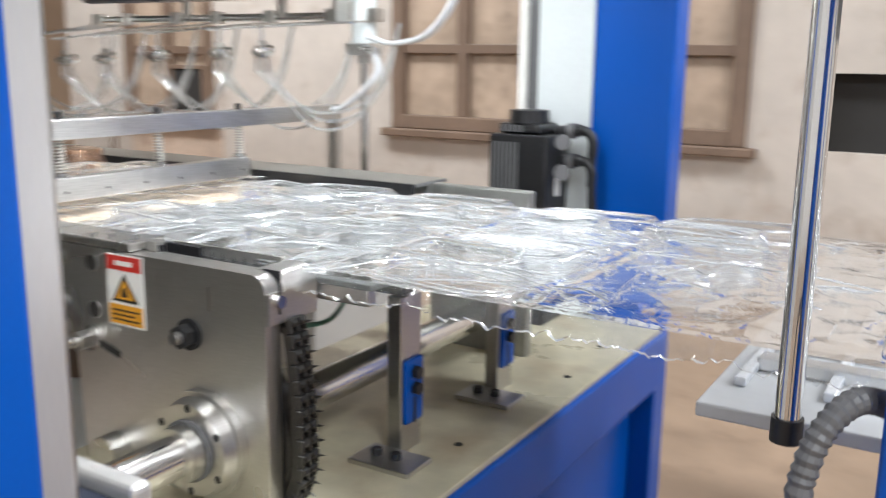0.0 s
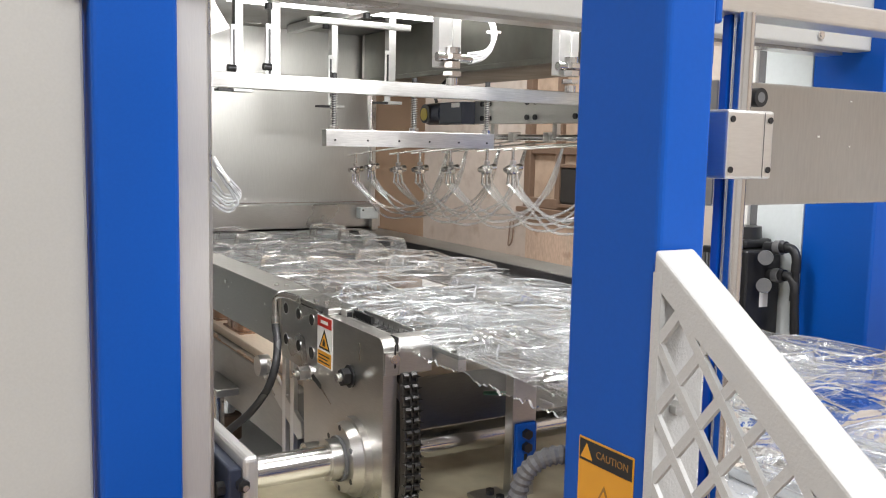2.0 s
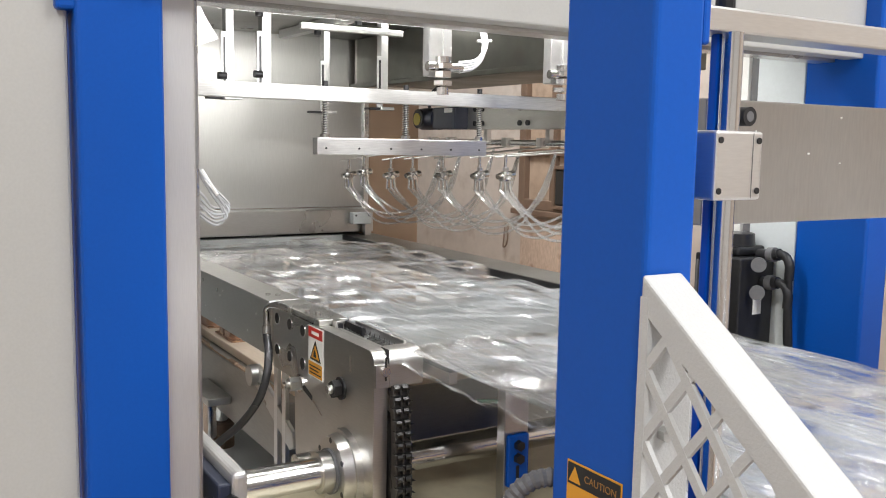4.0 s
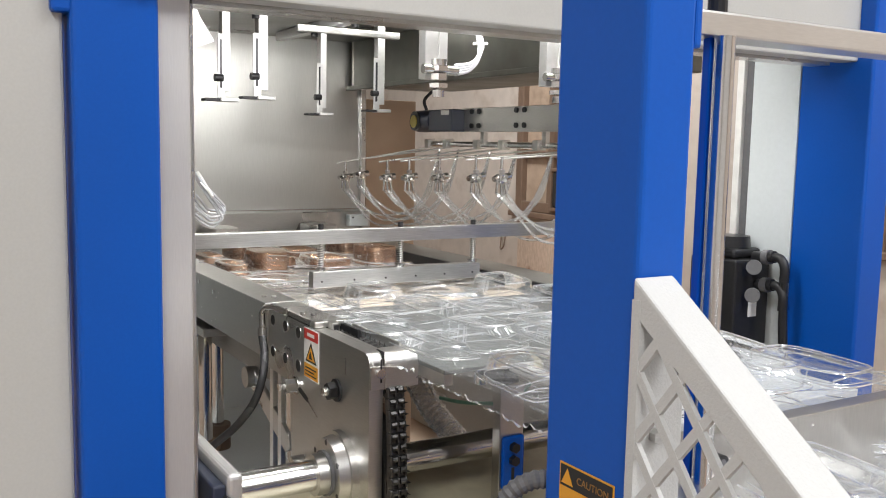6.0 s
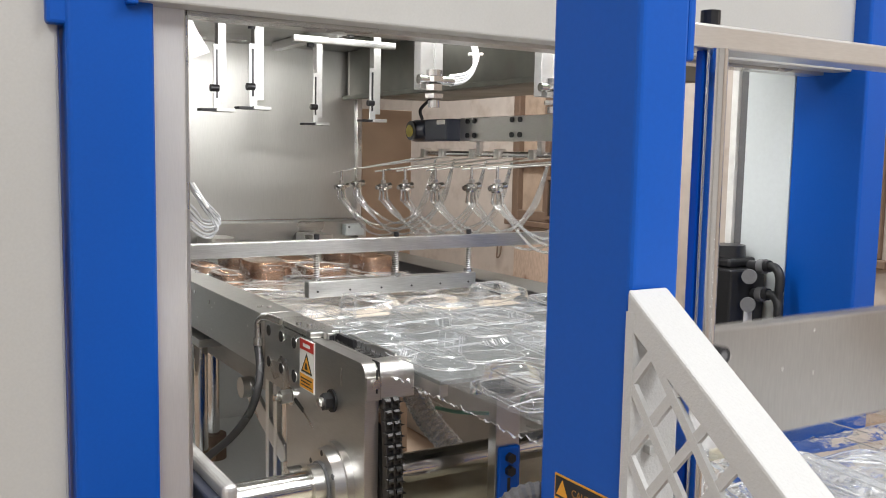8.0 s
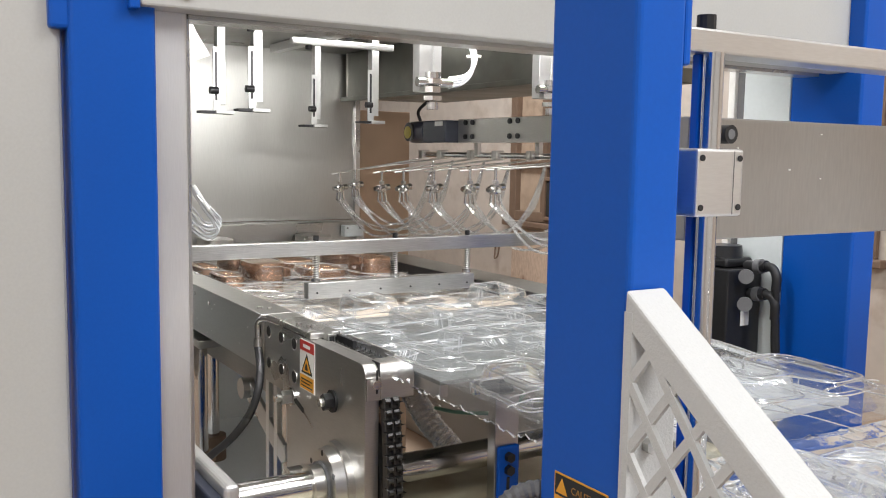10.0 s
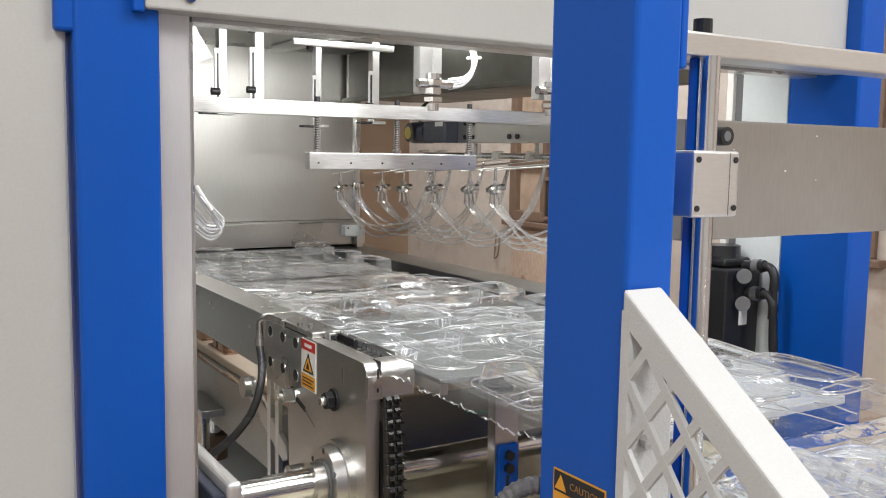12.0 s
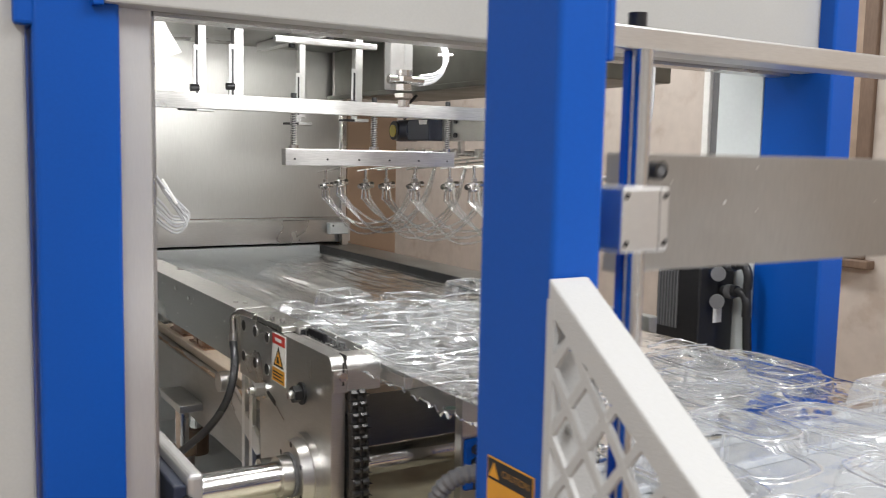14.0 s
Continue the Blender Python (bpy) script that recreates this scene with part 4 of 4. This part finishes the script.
def guard():
    """White sloping guard with an expanded-metal filling."""
    g = thing("lattice_guard", (0.02, 0.78, 0.9), "white powder-coated sloping guard with diamond lattice", "guard")
    y0, y1 = 0.753, 0.806
    k = -0.738
    xe = 0.62

    def top(x):
        return 1.334 + k * (x - 0.012)
    part("rail", prism([(0.012, 1.334), (xe, top(xe)), (xe - 0.014, top(xe) - 0.031), (0.0225, 1.297), (0.012, 1.300)], "y", y0, y1, 0.003), WHITE, g)
    part("stile", prism([(0.012, 1.2995), (0.0195, 1.2965), (0.0195, 0.70), (0.012, 0.70)], "y", y0 + 0.007, y1 + 0.016, 0.002), WHITE, g)
    part("front_strip", box(0.012, 0.0235, y0 - 0.0005, y0 + 0.0065, 0.70, 1.312, 0.0), WHITE, g)
    part("foot_rail", box(0.012, xe, y0, y1, 0.66, 0.6995, 0.004), WHITE, g)
    ym = y0 + 0.0032
    step, w, lean = 0.056, 0.0095, radians(52)

    def clip(p, d):
        # the stretch of a line that lies under the sloping rail, right of the stile
        lo, hi = None, None
        for i in range(600):
            q = (p[0] + d[0] * i * 0.002, p[1] + d[1] * i * 0.002)
            ok = 0.021 < q[0] < xe - 0.01 and 0.695 < q[1] < top(q[0]) - 0.030
            if ok and lo is None:
                lo = q
            if ok:
                hi = q
        return lo, hi
    for sgn in (1, -1):
        d = Vector((math.cos(lean), sgn * math.sin(lean)))
        n = Vector((-d.y, d.x))
        for i in range(-5, 22):
            start = (-0.299 + step * i, 0.69) if sgn > 0 else (-0.0163 + step * i, 1.36)
            lo, hi = clip(start, d)
            if lo is None or (Vector(hi) - Vector(lo)).length < 0.02:
                continue
            a, b = Vector(lo), Vector(hi)
            q = [a + n * w / 2, b + n * w / 2, b - n * w / 2, a - n * w / 2]
            part("lattice_bar", prism([(v.x, v.y) for v in q], "y", ym - 0.0028 + 0.0003 * sgn, ym + 0.0028 + 0.0003 * sgn), WHITE, g)
    part("screw_hole", rod((0.0196, 0.779, 1.262), (0.0202, 0.779, 1.262), 0.006, 16), BLUE, g)
    part("bolt", rod((0.0196, 0.783, 1.172), (0.0285, 0.783, 1.172), 0.008, 6), STEEL, g)


# ---------------- what moves ----------------
def film_shot(web, x1, length, formed, seed):
    """A stretch of the web, from x1 back upstream: a creased sheet with its formed trays, and its crumpled edge."""
    rnd = random.Random(seed)
    nx, ny = 300, 110
    y0, y1 = 1.034, 1.800
    bm = bmesh.new()
    grid = []
    for i in range(nx + 1):
        row = []
        x = x1 - length * i / nx
        for j in range(ny + 1):
            y = y0 + (y1 - y0) * j / ny
            u = min(j, ny - j) / ny * 2
            e = min(1, u * 6)
            if formed:
                r1 = max(0.0, 1 - 9 * abs(noise.noise((x * 3 + 2.5 * y, y * 4, seed))))
                r2 = max(0.0, 1 - 7 * abs(noise.noise((x * 7, y * 5 - 3 * x, seed + 6))))
                z = 1.0235 + e * (0.005 * noise.noise((x * 5 + seed, y * 5, 1)) + 0.0022 * noise.noise((x * 14, y * 11, seed)) + 0.0011 * noise.noise((x * 34, y * 30, seed + 2)) + 0.004 * r1 ** 2 + 0.003 * r2 ** 2)
                # pressed beads between the tray rows and along the edge
                s = x1 - x
                bead = max(math.exp(-((s - q) / 0.005) ** 2) for q in (0.355, 0.385, 0.665, 0.685, 0.975, 1.0, 1.29))
                z += e * 0.004 * bead + 0.003 * math.exp(-((y - 1.052) / 0.005) ** 2)
            else:
                z = 1.0245 + e * (-0.055 * u + 0.006 * noise.noise((x * 4, y * 9 + 1.5 * x, seed)) + 0.003 * noise.noise((x * 9, y * 30, seed)))
            row.append(bm.verts.new((x, y, z)))
        grid.append(row)
    for i in range(nx):
        for j in range(ny):
            bm.faces.new((grid[i][j], grid[i][j + 1], grid[i + 1][j + 1], grid[i + 1][j]))
    ob = part("sheet", bm, FILM if formed else SMOOTH, web, "clear creased plastic sheet" if formed else "smooth stretched sheet, tinted dark and glossed for its sheen", smooth=True)
    ob.visible_shadow = False
    # pale threads laid along the sheet's sharp creases, to paint their glints
    if formed:
        bm = bmesh.new()
        for k in range(120):
            cx, cy, ln = x1 - rnd.uniform(0.05, length - 0.1), rnd.uniform(1.06, 1.77), rnd.uniform(0.02, 0.13)
            a = rnd.choice((0.0, 0.0, 1.57, 1.57, 1.57, 0.25, -0.3, 1.2)) + rnd.uniform(-0.12, 0.12)
            bend = rnd.uniform(-0.006, 0.006) if k % 3 else rnd.uniform(-0.04, 0.04)
            pts = []
            for q in (-1, -0.5, 0, 0.5, 1):
                px, py = cx + ln * q * math.cos(a) - bend * q * q * math.sin(a), cy + ln * q * math.sin(a) + bend * q * q * math.cos(a)
                pts.append((px, min(max(py, 1.04), 1.79), 1.029 + 0.003 * math.cos(3 * q) + (0.006 if k % 5 == 0 else 0.0)))
            sweep(pts, rnd.uniform(0.0008, 0.0021), 5, bm, steps=3)
        cr = tagged(part("creases", bm, RIMGLINT, web, smooth=True), "pale threads along the film's creases, painting their glints", kind="stuff")
        cr.visible_shadow = False
    # crumpled selvedge
    for side in (0, 1):
        bm = bmesh.new()
        rows = []
        n = 420
        for i in range(n + 1):
            x = x1 - length * i / n
            w = 0.005 * noise.noise((x * 26, seed, side)) + 0.004 * noise.noise((x * 85, seed, side + 5))
            d = 0.010 * noise.noise((x * 14, 4, seed + side)) + 0.008 * noise.noise((x * 60, 9, seed)) + 0.0035 * noise.noise((x * 150, 3, seed))
            s = -1 if side == 0 else 1
            yb = y0 if side == 0 else y1
            rows.append([bm.verts.new((x, yb, 1.0245)), bm.verts.new((x, yb + s * (0.008 + 0.2 * w), 1.017 + 0.2 * d)), bm.verts.new((x + 0.2 * w, yb + s * (0.015 + 0.6 * w), 1.009 + 0.6 * d)), bm.verts.new((x + 0.4 * w, yb + s * (0.020 + w), 1.000 + 1.2 * d)), bm.verts.new((x + 0.7 * w, yb + s * (0.0212 - 0.5 * w), 0.9982 + 1.4 * d))])
        for a, b in zip(rows, rows[1:]):
            for k in range(4):
                bm.faces.new((a[k], a[k + 1], b[k + 1], b[k]))
        ed = part("selvedge", bm, FILMEDGE, web, "crumpled film edge", smooth=True)
        # the lowest strip takes the pale glint material, as the hem's highlight
        ed.data.materials.append(RIMGLINT)
        for p in ed.data.polygons:
            p.material_index = 1 if p.index % 4 == 3 else 0
        ed.visible_shadow = False


def tray_outline(ax, ay, deep, n=64):
    """A drawn tray's plan: square at its upstream end, rounder at the other."""
    out = []
    for k in range(n):
        t = 2 * math.pi * k / n
        c, d = math.cos(t), math.sin(t)
        p = (3.6 if c > 0 else 10.0) if deep else 4.5
        m = (abs(c / ax) ** p + abs(d / ay) ** p) ** (-1 / p)
        out.append((m * c, m * d))
    return out


def tray_mesh(sx, sy, h, deep, seed):
    """A drawn tray, open below: clear walls, and pale threads that paint the glints on its rim, foot, shoulder and lid
    edges.
    """
    bm = bmesh.new()
    n = 64
    ax, ay = sx / 2, sy / 2

    def ring(inset, z):
        return [(x, y, z + 0.0012 * noise.noise((x * 14, y * 14 + seed, 2))) for x, y in tray_outline(ax - inset, ay - inset, deep, n)]
    prof = [(-0.013, 0.002), (0.0, 0.002), (0.004, h * 0.55), (0.008, h * 0.92), (0.013, h), (0.026, h), (0.029, h - 0.004)]
    rings = [[bm.verts.new(q) for q in ring(*p)] for p in prof]
    for a, b in zip(rings, rings[1:]):
        for k in range(n):
            bm.faces.new((a[k], a[(k + 1) % n], b[(k + 1) % n], b[k]))
    bm.faces.new(rings[-1])
    walls = len(bm.faces)
    # the thick edges, as pale threads that carry their glints
    for inset, z, r in ((-0.013, 0.003, 0.0017), (0.001, 0.004, 0.0010), (0.011, h - 0.001, 0.0015), (0.028, h - 0.002, 0.0010)):
        pts = ring(inset, z)
        sweep(pts + [pts[0]], r, 5, bm, steps=1)
    # a knurled grip along the downstream shoulder, and a few pale strokes down the near side
    rnd = random.Random(seed)
    for k in range(int(sy * 0.55 / 0.007) if seed % 3 else 0):
        y = -sy * 0.28 + 0.007 * k
        rod((ax - 0.017, y, h * 0.84), (ax - 0.010, y + rnd.uniform(0.001, 0.005), h * rnd.uniform(0.62, 0.72)), 0.0013, 5, bm)
    for k in range(rnd.randint(3, 6)):
        x = rnd.uniform(-0.7, 0.5) * ax
        rod((x, -ay + 0.010, h * 0.9), (x + 0.004, -ay + 0.002, h * 0.2), 0.0011, 5, bm)
    bm.faces.ensure_lookup_table()
    for f in bm.faces[walls:]:
        f.material_index = 1
    me = bpy.data.meshes.new("tray")
    bmesh.ops.recalc_face_normals(bm, faces=bm.faces)
    bm.to_mesh(me)
    bm.free()
    me.materials.append(TRAY)
    me.materials.append(RIMGLINT)
    for p in me.polygons:
        p.use_smooth = True
    me.set_sharp_from_angle(angle=radians(60))
    return me


# rows back from a shot's leading edge, and columns across the web: centre, depth or width, height
ROWS_X = (0.515, 0.83, 1.135)
COLS_Y = ((1.125, 0.130, 0.048, True), (1.290, 0.160, 0.024, False), (1.465, 0.150, 0.050, True), (1.650, 0.150, 0.026, False))
# the same for the mould that now stands in the press
BLOCK_X = (0.73, 0.99, 1.25)
BLOCK_Y = ((1.097, 0.090, 0.028, False), (1.222, 0.124, 0.060, True), (1.440, 0.165, 0.034, False), (1.640, 0.125, 0.060, True))
TALL_ROW = 0.034
LENGTH = 1.35
EDGE = -1.57


def film_web():
    web = thing("film_web", (EDGE, 1.4, 1.036), "clear plastic film web with formed trays", "plastic film")
    meshes = [tray_mesh(0.20 if deep else 0.25, w, h * 0.85, deep, i) for i, (c, w, h, deep) in enumerate(COLS_Y)]
    later = [tray_mesh(0.185 if deep else 0.225, w, h * 0.9, deep, 9 + i) for i, (c, w, h, deep) in enumerate(BLOCK_Y)]
    rnd = random.Random(7)
    for k in (2, 1, 0, -1):
        film_shot(web, EDGE + LENGTH * k, LENGTH, True, 11 + k)
        places = [(rx, col, me) for rx in ROWS_X for col, me in zip(COLS_Y, meshes)]
        if k < 1:
            places = [(rx, col, me) for rx in BLOCK_X for col, me in zip(BLOCK_Y, later)]
        if k == 0:
            places += [(0.42, col, me) for col, me in zip(COLS_Y, meshes)]
        for i, (rx, (c, w, h, deep), me) in enumerate(places):
            flip = 180 if i // 4 % 2 else 0
            ob = share("tray", me, web, pose(EDGE + LENGTH * k - rx, c, 1.027, rnd.uniform(-3, 3), rnd.uniform(-3.5, 3.5), flip + rnd.uniform(-2.5, 2.5)))
            ob.visible_shadow = False
        for (c, w, h, deep), me in list(zip(COLS_Y, meshes))[2:]:
            ob = share("tray", me, web, pose(EDGE + LENGTH * k - 0.255, c + 0.04, 1.027, rnd.uniform(-2, 2), rnd.uniform(-2, 2), rnd.uniform(-3, 3)))
            ob.visible_shadow = False
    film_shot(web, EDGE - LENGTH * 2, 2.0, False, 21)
    return web


def mould():
    t = thing("mould", (-2.25, 1.42, 0.80), "lifting mould with bronze blocks on a plywood board", "mould")
    part("frame", box(-2.92, -1.566, 1.0, 1.785, 0.80, 0.985, 0.004), MOULDSTEEL, t, "brushed steel mould box")
    part("board", box(-2.93, -1.560, 1.036, 1.785, 0.9851, 1.013, 0.004), WOOD, t, "pale plywood mould board")
    rnd = random.Random(12)
    x = -2.9
    while x < -1.62:
        ln = rnd.uniform(0.05, 0.16)
        bm = box(x, min(x + ln, -1.60), 1.001, 1.018 - rnd.uniform(0, 0.012), 0.9852, 0.9852 + rnd.uniform(0.003, 0.012), 0.002, seg=1)
        part("splinter", bm, OLDWOOD, t)
        x += ln + rnd.uniform(0.0, 0.03)
    for i, rx in enumerate(BLOCK_X):
        for c, w, h, deep in BLOCK_Y:
            x = EDGE - rx
            mat = PLATE if i == 2 else COPPER
            label = "silver mould block" if i == 2 else "bronze coloured mould block" if deep else "low bronze mould block"
            tall = 1.026 + h + (TALL_ROW if i == 2 else 0.0)
            plan = tray_outline(0.083, w * 0.46, deep, 48)
            bm = prism([(x + u, c + v) for u, v in plan], "z", 1.0131, tall if deep else tall - 0.006, 0.004 if deep else 0.007)
            # a sunk step round the foot
            box(x - 0.092, x + 0.092, c - w * 0.5, c + w * 0.5, 1.0131, 1.020, 0.002, bm, 1)
            block = part("block", bm, mat, t, label, smooth=True)
            for k in range(0 if deep else 9):
                u = x - 0.060 + 0.015 * k
                part("rib", rod((u, c - w * 0.30, tall - 0.007), (u + 0.006, c + w * 0.30, tall - 0.007), 0.0045, 8), mat, block, smooth=True)
    for y in (1.155, 1.34, 1.53):
        bm = rod((EDGE - 0.76, y + 0.15, 1.0131), (EDGE - 0.76, y + 0.15, 1.050), 0.036, 24, None, 0.030)
        rod((EDGE - 0.76, y + 0.15, 1.050), (EDGE - 0.76, y + 0.15, 1.056), 0.030, 24, bm, 0.024)
        part("cup_core", bm, COPPER, t, smooth=True)
    part("side_arm", box(-2.30, -2.05, 0.925, 0.9995, 0.855, 0.880, 0.003), PLATE, t, "flat steel side arm")
    part("guide_rod", rod((-2.17, 0.965, 0.36), (-2.17, 0.965, 0.855), 0.022, 20), CHROME, t, smooth=True)
    for x in (-2.8, -1.7):
        for y in (1.12, 1.72):
            part("pillar", rod((x, y, 0.70), (x, y, 0.80), 0.022, 18), CHROME, t, smooth=True)
    return t


def clamp_bar():
    t = thing("clamp_bar", (-1.69, 1.3, 1.566), "aluminium clamp bar on side legs", "bar")
    part("bar", box(-1.705, -1.675, 0.66, 2.04, 1.566, 1.607, 0.002), BRUSHED, t)
    part("leg", box(-1.705, -1.675, 2.0401, 2.068, 1.40, 1.607, 0.002), STEEL, t)
    for y in (1.158, 1.413, 1.669):
        part("guide_screw", rod((-1.69, y, 1.607), (-1.69, y, 1.622), 0.008, 14), BLACK, t)
    return t


def press_bar():
    t = thing("press_bar", (-1.69, 1.4, 1.429), "slim aluminium press bar hung on three springs", "bar")
    part("bar", box(-1.706, -1.674, 1.128, 1.688, 1.419, 1.466, 0.002), BRUSHED, t)
    for k in range(6):
        part("dowel", rod((-1.674, 1.155 + 0.101 * k, 1.437), (-1.672, 1.155 + 0.101 * k, 1.437), 0.003, 10), BLACK, t)
    for y in (1.158, 1.413, 1.669):
        turns, n = 15, 180
        pts = [(-1.69 + 0.0085 * math.cos(2 * math.pi * turns * i / n), y + 0.0085 * math.sin(2 * math.pi * turns * i / n), 1.466 + 0.10 * i / n) for i in range(n + 1)]
        sp = part("spring", sweep(pts, 0.0017, 6, steps=1), STEEL, t, smooth=True)
        part("guide_pin", rod((-1.69, y, 1.46), (-1.69, y, 1.575), 0.0055, 10), RUBBER, sp)
        part("collar", rod((-1.69, y, 1.466), (-1.69, y, 1.476), 0.014, 14), CHROME, sp)
    return t


def lift_beam():
    t = thing("lift_beam", (-0.1, 1.4, 1.366), "wide grey steel lift beam with a screwed bearing plate", "beam")
    part("beam", box(-0.125, -0.095, 0.945, 2.55, 1.366, 1.515, 0.002), BEAMSTEEL, t, "flat grey steel beam")
    p = part("bearing_plate", box(-0.094, -0.012, 0.872, 0.945, 1.402, 1.476, 0.003), ALU, t, "light grey bearing plate")
    rnd = random.Random(3)
    for _ in range(6):
        fy, fz, fr = rnd.uniform(1.02, 1.75), rnd.uniform(1.37, 1.50), rnd.uniform(0.0008, 0.0017)
        part("fleck", box(-0.0951, -0.0938, fy - fr, fy + fr, fz - fr * 0.7, fz + fr * 0.7), LABELWHITE, t)
    part("bearing_block", box(-0.094, -0.060, 0.842, 0.8715, 1.405, 1.474, 0.003), BLUE, t)
    for y in (0.879, 0.938):
        for z in (1.412, 1.466):
            part("socket_screw", rod((-0.012, y, z), (-0.0105, y, z), 0.0035, 12), BLACK, p)
    part("groove", box(-0.0119, -0.0116, 0.9288, 0.9297, 1.404, 1.474), RUBBER, p)
    b = part("buffer", rod((-0.094, 0.972, 1.494), (-0.055, 0.972, 1.494), 0.011, 18), BLACK, t, smooth=True)
    part("bore", rod((-0.055, 0.972, 1.494), (-0.0545, 0.972, 1.494), 0.006, 14), RUBBER, b)
    return t


hall()
forming_station()
for hx, hy, z0, hw in ((-2.05, 1.00, 1.575, 0.020), (-2.05, 1.115, 1.585, 0.024), (-2.60, 1.555, 1.560, 0.020), (-2.43, 1.715, 1.575, 0.024)):
    hanger(hx, hy, z0, 1.90, hw)
chain_rail_near()
chain_rail_far()
drive_shaft()
film_supports()
film_table()
cables()
manifold()
gear_beam()
cylinder()
fitting_post(-1.19, 1.225)
fitting_post(-1.19, 1.575)
servo_motor()
lift_rods()
stacker()
guard()
tg = thing("paper_tag", (-1.25, 0.70, 1.70), "white paper tag hanging from the roof bar", "tag")
part("tag", prism([(0.60, 1.899), (0.63, 1.899), (0.68, 1.745), (0.695, 1.712), (0.724, 1.666), (0.66, 1.64)], "x", -1.252, -1.249), LABELWHITE, tg)
WEB, MOULD, CLAMP, PRESS, LIFT = film_web(), mould(), clamp_bar(), press_bar(), lift_beam()

RISE = ((0.0, 0.0), (0.07, 0.038), (0.17, 0.075), (0.27, 0.119), (0.37, 0.174), (0.47, 0.226), (0.57, 0.277), (0.77, 0.376), (0.9, 0.392))
STROKE = 0.392


def motions():
    def shifted(ob, rows):
        at = ob.matrix_basis.translation.copy()
        walk(ob, [(t, pose(at.x + dx, at.y, at.z + dz)) for t, dx, dz in rows])
    first, second = 1.04, 10.43
    up = [(0.0, 0, -STROKE)] + [(first + a, 0, b - STROKE) for a, b in RISE] + [(4.45, 0, 0), (4.6, 0, -0.03), (5.05, 0, -STROKE + 0.03), (5.2, 0, -STROKE)]
    up += [(second + a, 0, b - STROKE) for a, b in RISE] + [(14.0, 0, 0)]
    shifted(CLAMP, up)
    shifted(PRESS, [(t, 0, max(z, -0.369 if z < -0.38 else -0.37)) for t, _, z in up])
    low = -0.225
    md = [(0, 0, 0), (first + 0.2, 0, 0), (first + 0.32, 0, -0.012), (first + 0.52, 0, -0.15), (first + 0.65, 0, low), (4.5, 0, low), (4.65, 0, low + 0.02), (5.0, 0, -0.02), (5.15, 0, 0)]
    md += [(second + 0.12, 0, 0), (second + 0.24, 0, -0.012), (second + 0.44, 0, -0.15), (second + 0.57, 0, low), (14.0, 0, low)]
    shifted(MOULD, md)
    step = ((0, 0), (0.1, 0.05), (0.2, 0.20), (0.3, 0.42), (0.4, 0.66), (0.5, 0.90), (0.6, 1.12), (0.7, 1.28), (0.8, 1.34), (0.88, 1.35))
    wb = [(0, 0, 0)] + [(3.62 + a, b, 0) for a, b in step] + [(13.05 + a, LENGTH + b, 0) for a, b in step] + [(14.0, 2 * LENGTH, 0)]
    shifted(WEB, wb)
    lf = [(0, 0, 0), (4.40, 0, 0), (4.47, 0, -0.012), (4.57, 0, -0.05), (4.75, 0, -0.18), (4.95, 0, -0.34), (5.15, 0, -0.398), (5.5, 0, -0.408), (6.5, 0, -0.412), (7.0, 0, -0.420), (7.2, 0, -0.4175), (7.4, 0, -0.410), (7.6, 0, -0.386), (7.8, 0, -0.322), (8.0, 0, -0.263), (8.1, 0, -0.232), (8.2, 0, -0.200), (8.4, 0, -0.135), (8.6, 0, -0.068), (8.8, 0, -0.016), (8.95, 0, 0), (13.82, 0, 0), (13.9, 0, -0.012), (14.0, 0, -0.05)]
    shifted(LIFT, lf)


motions()
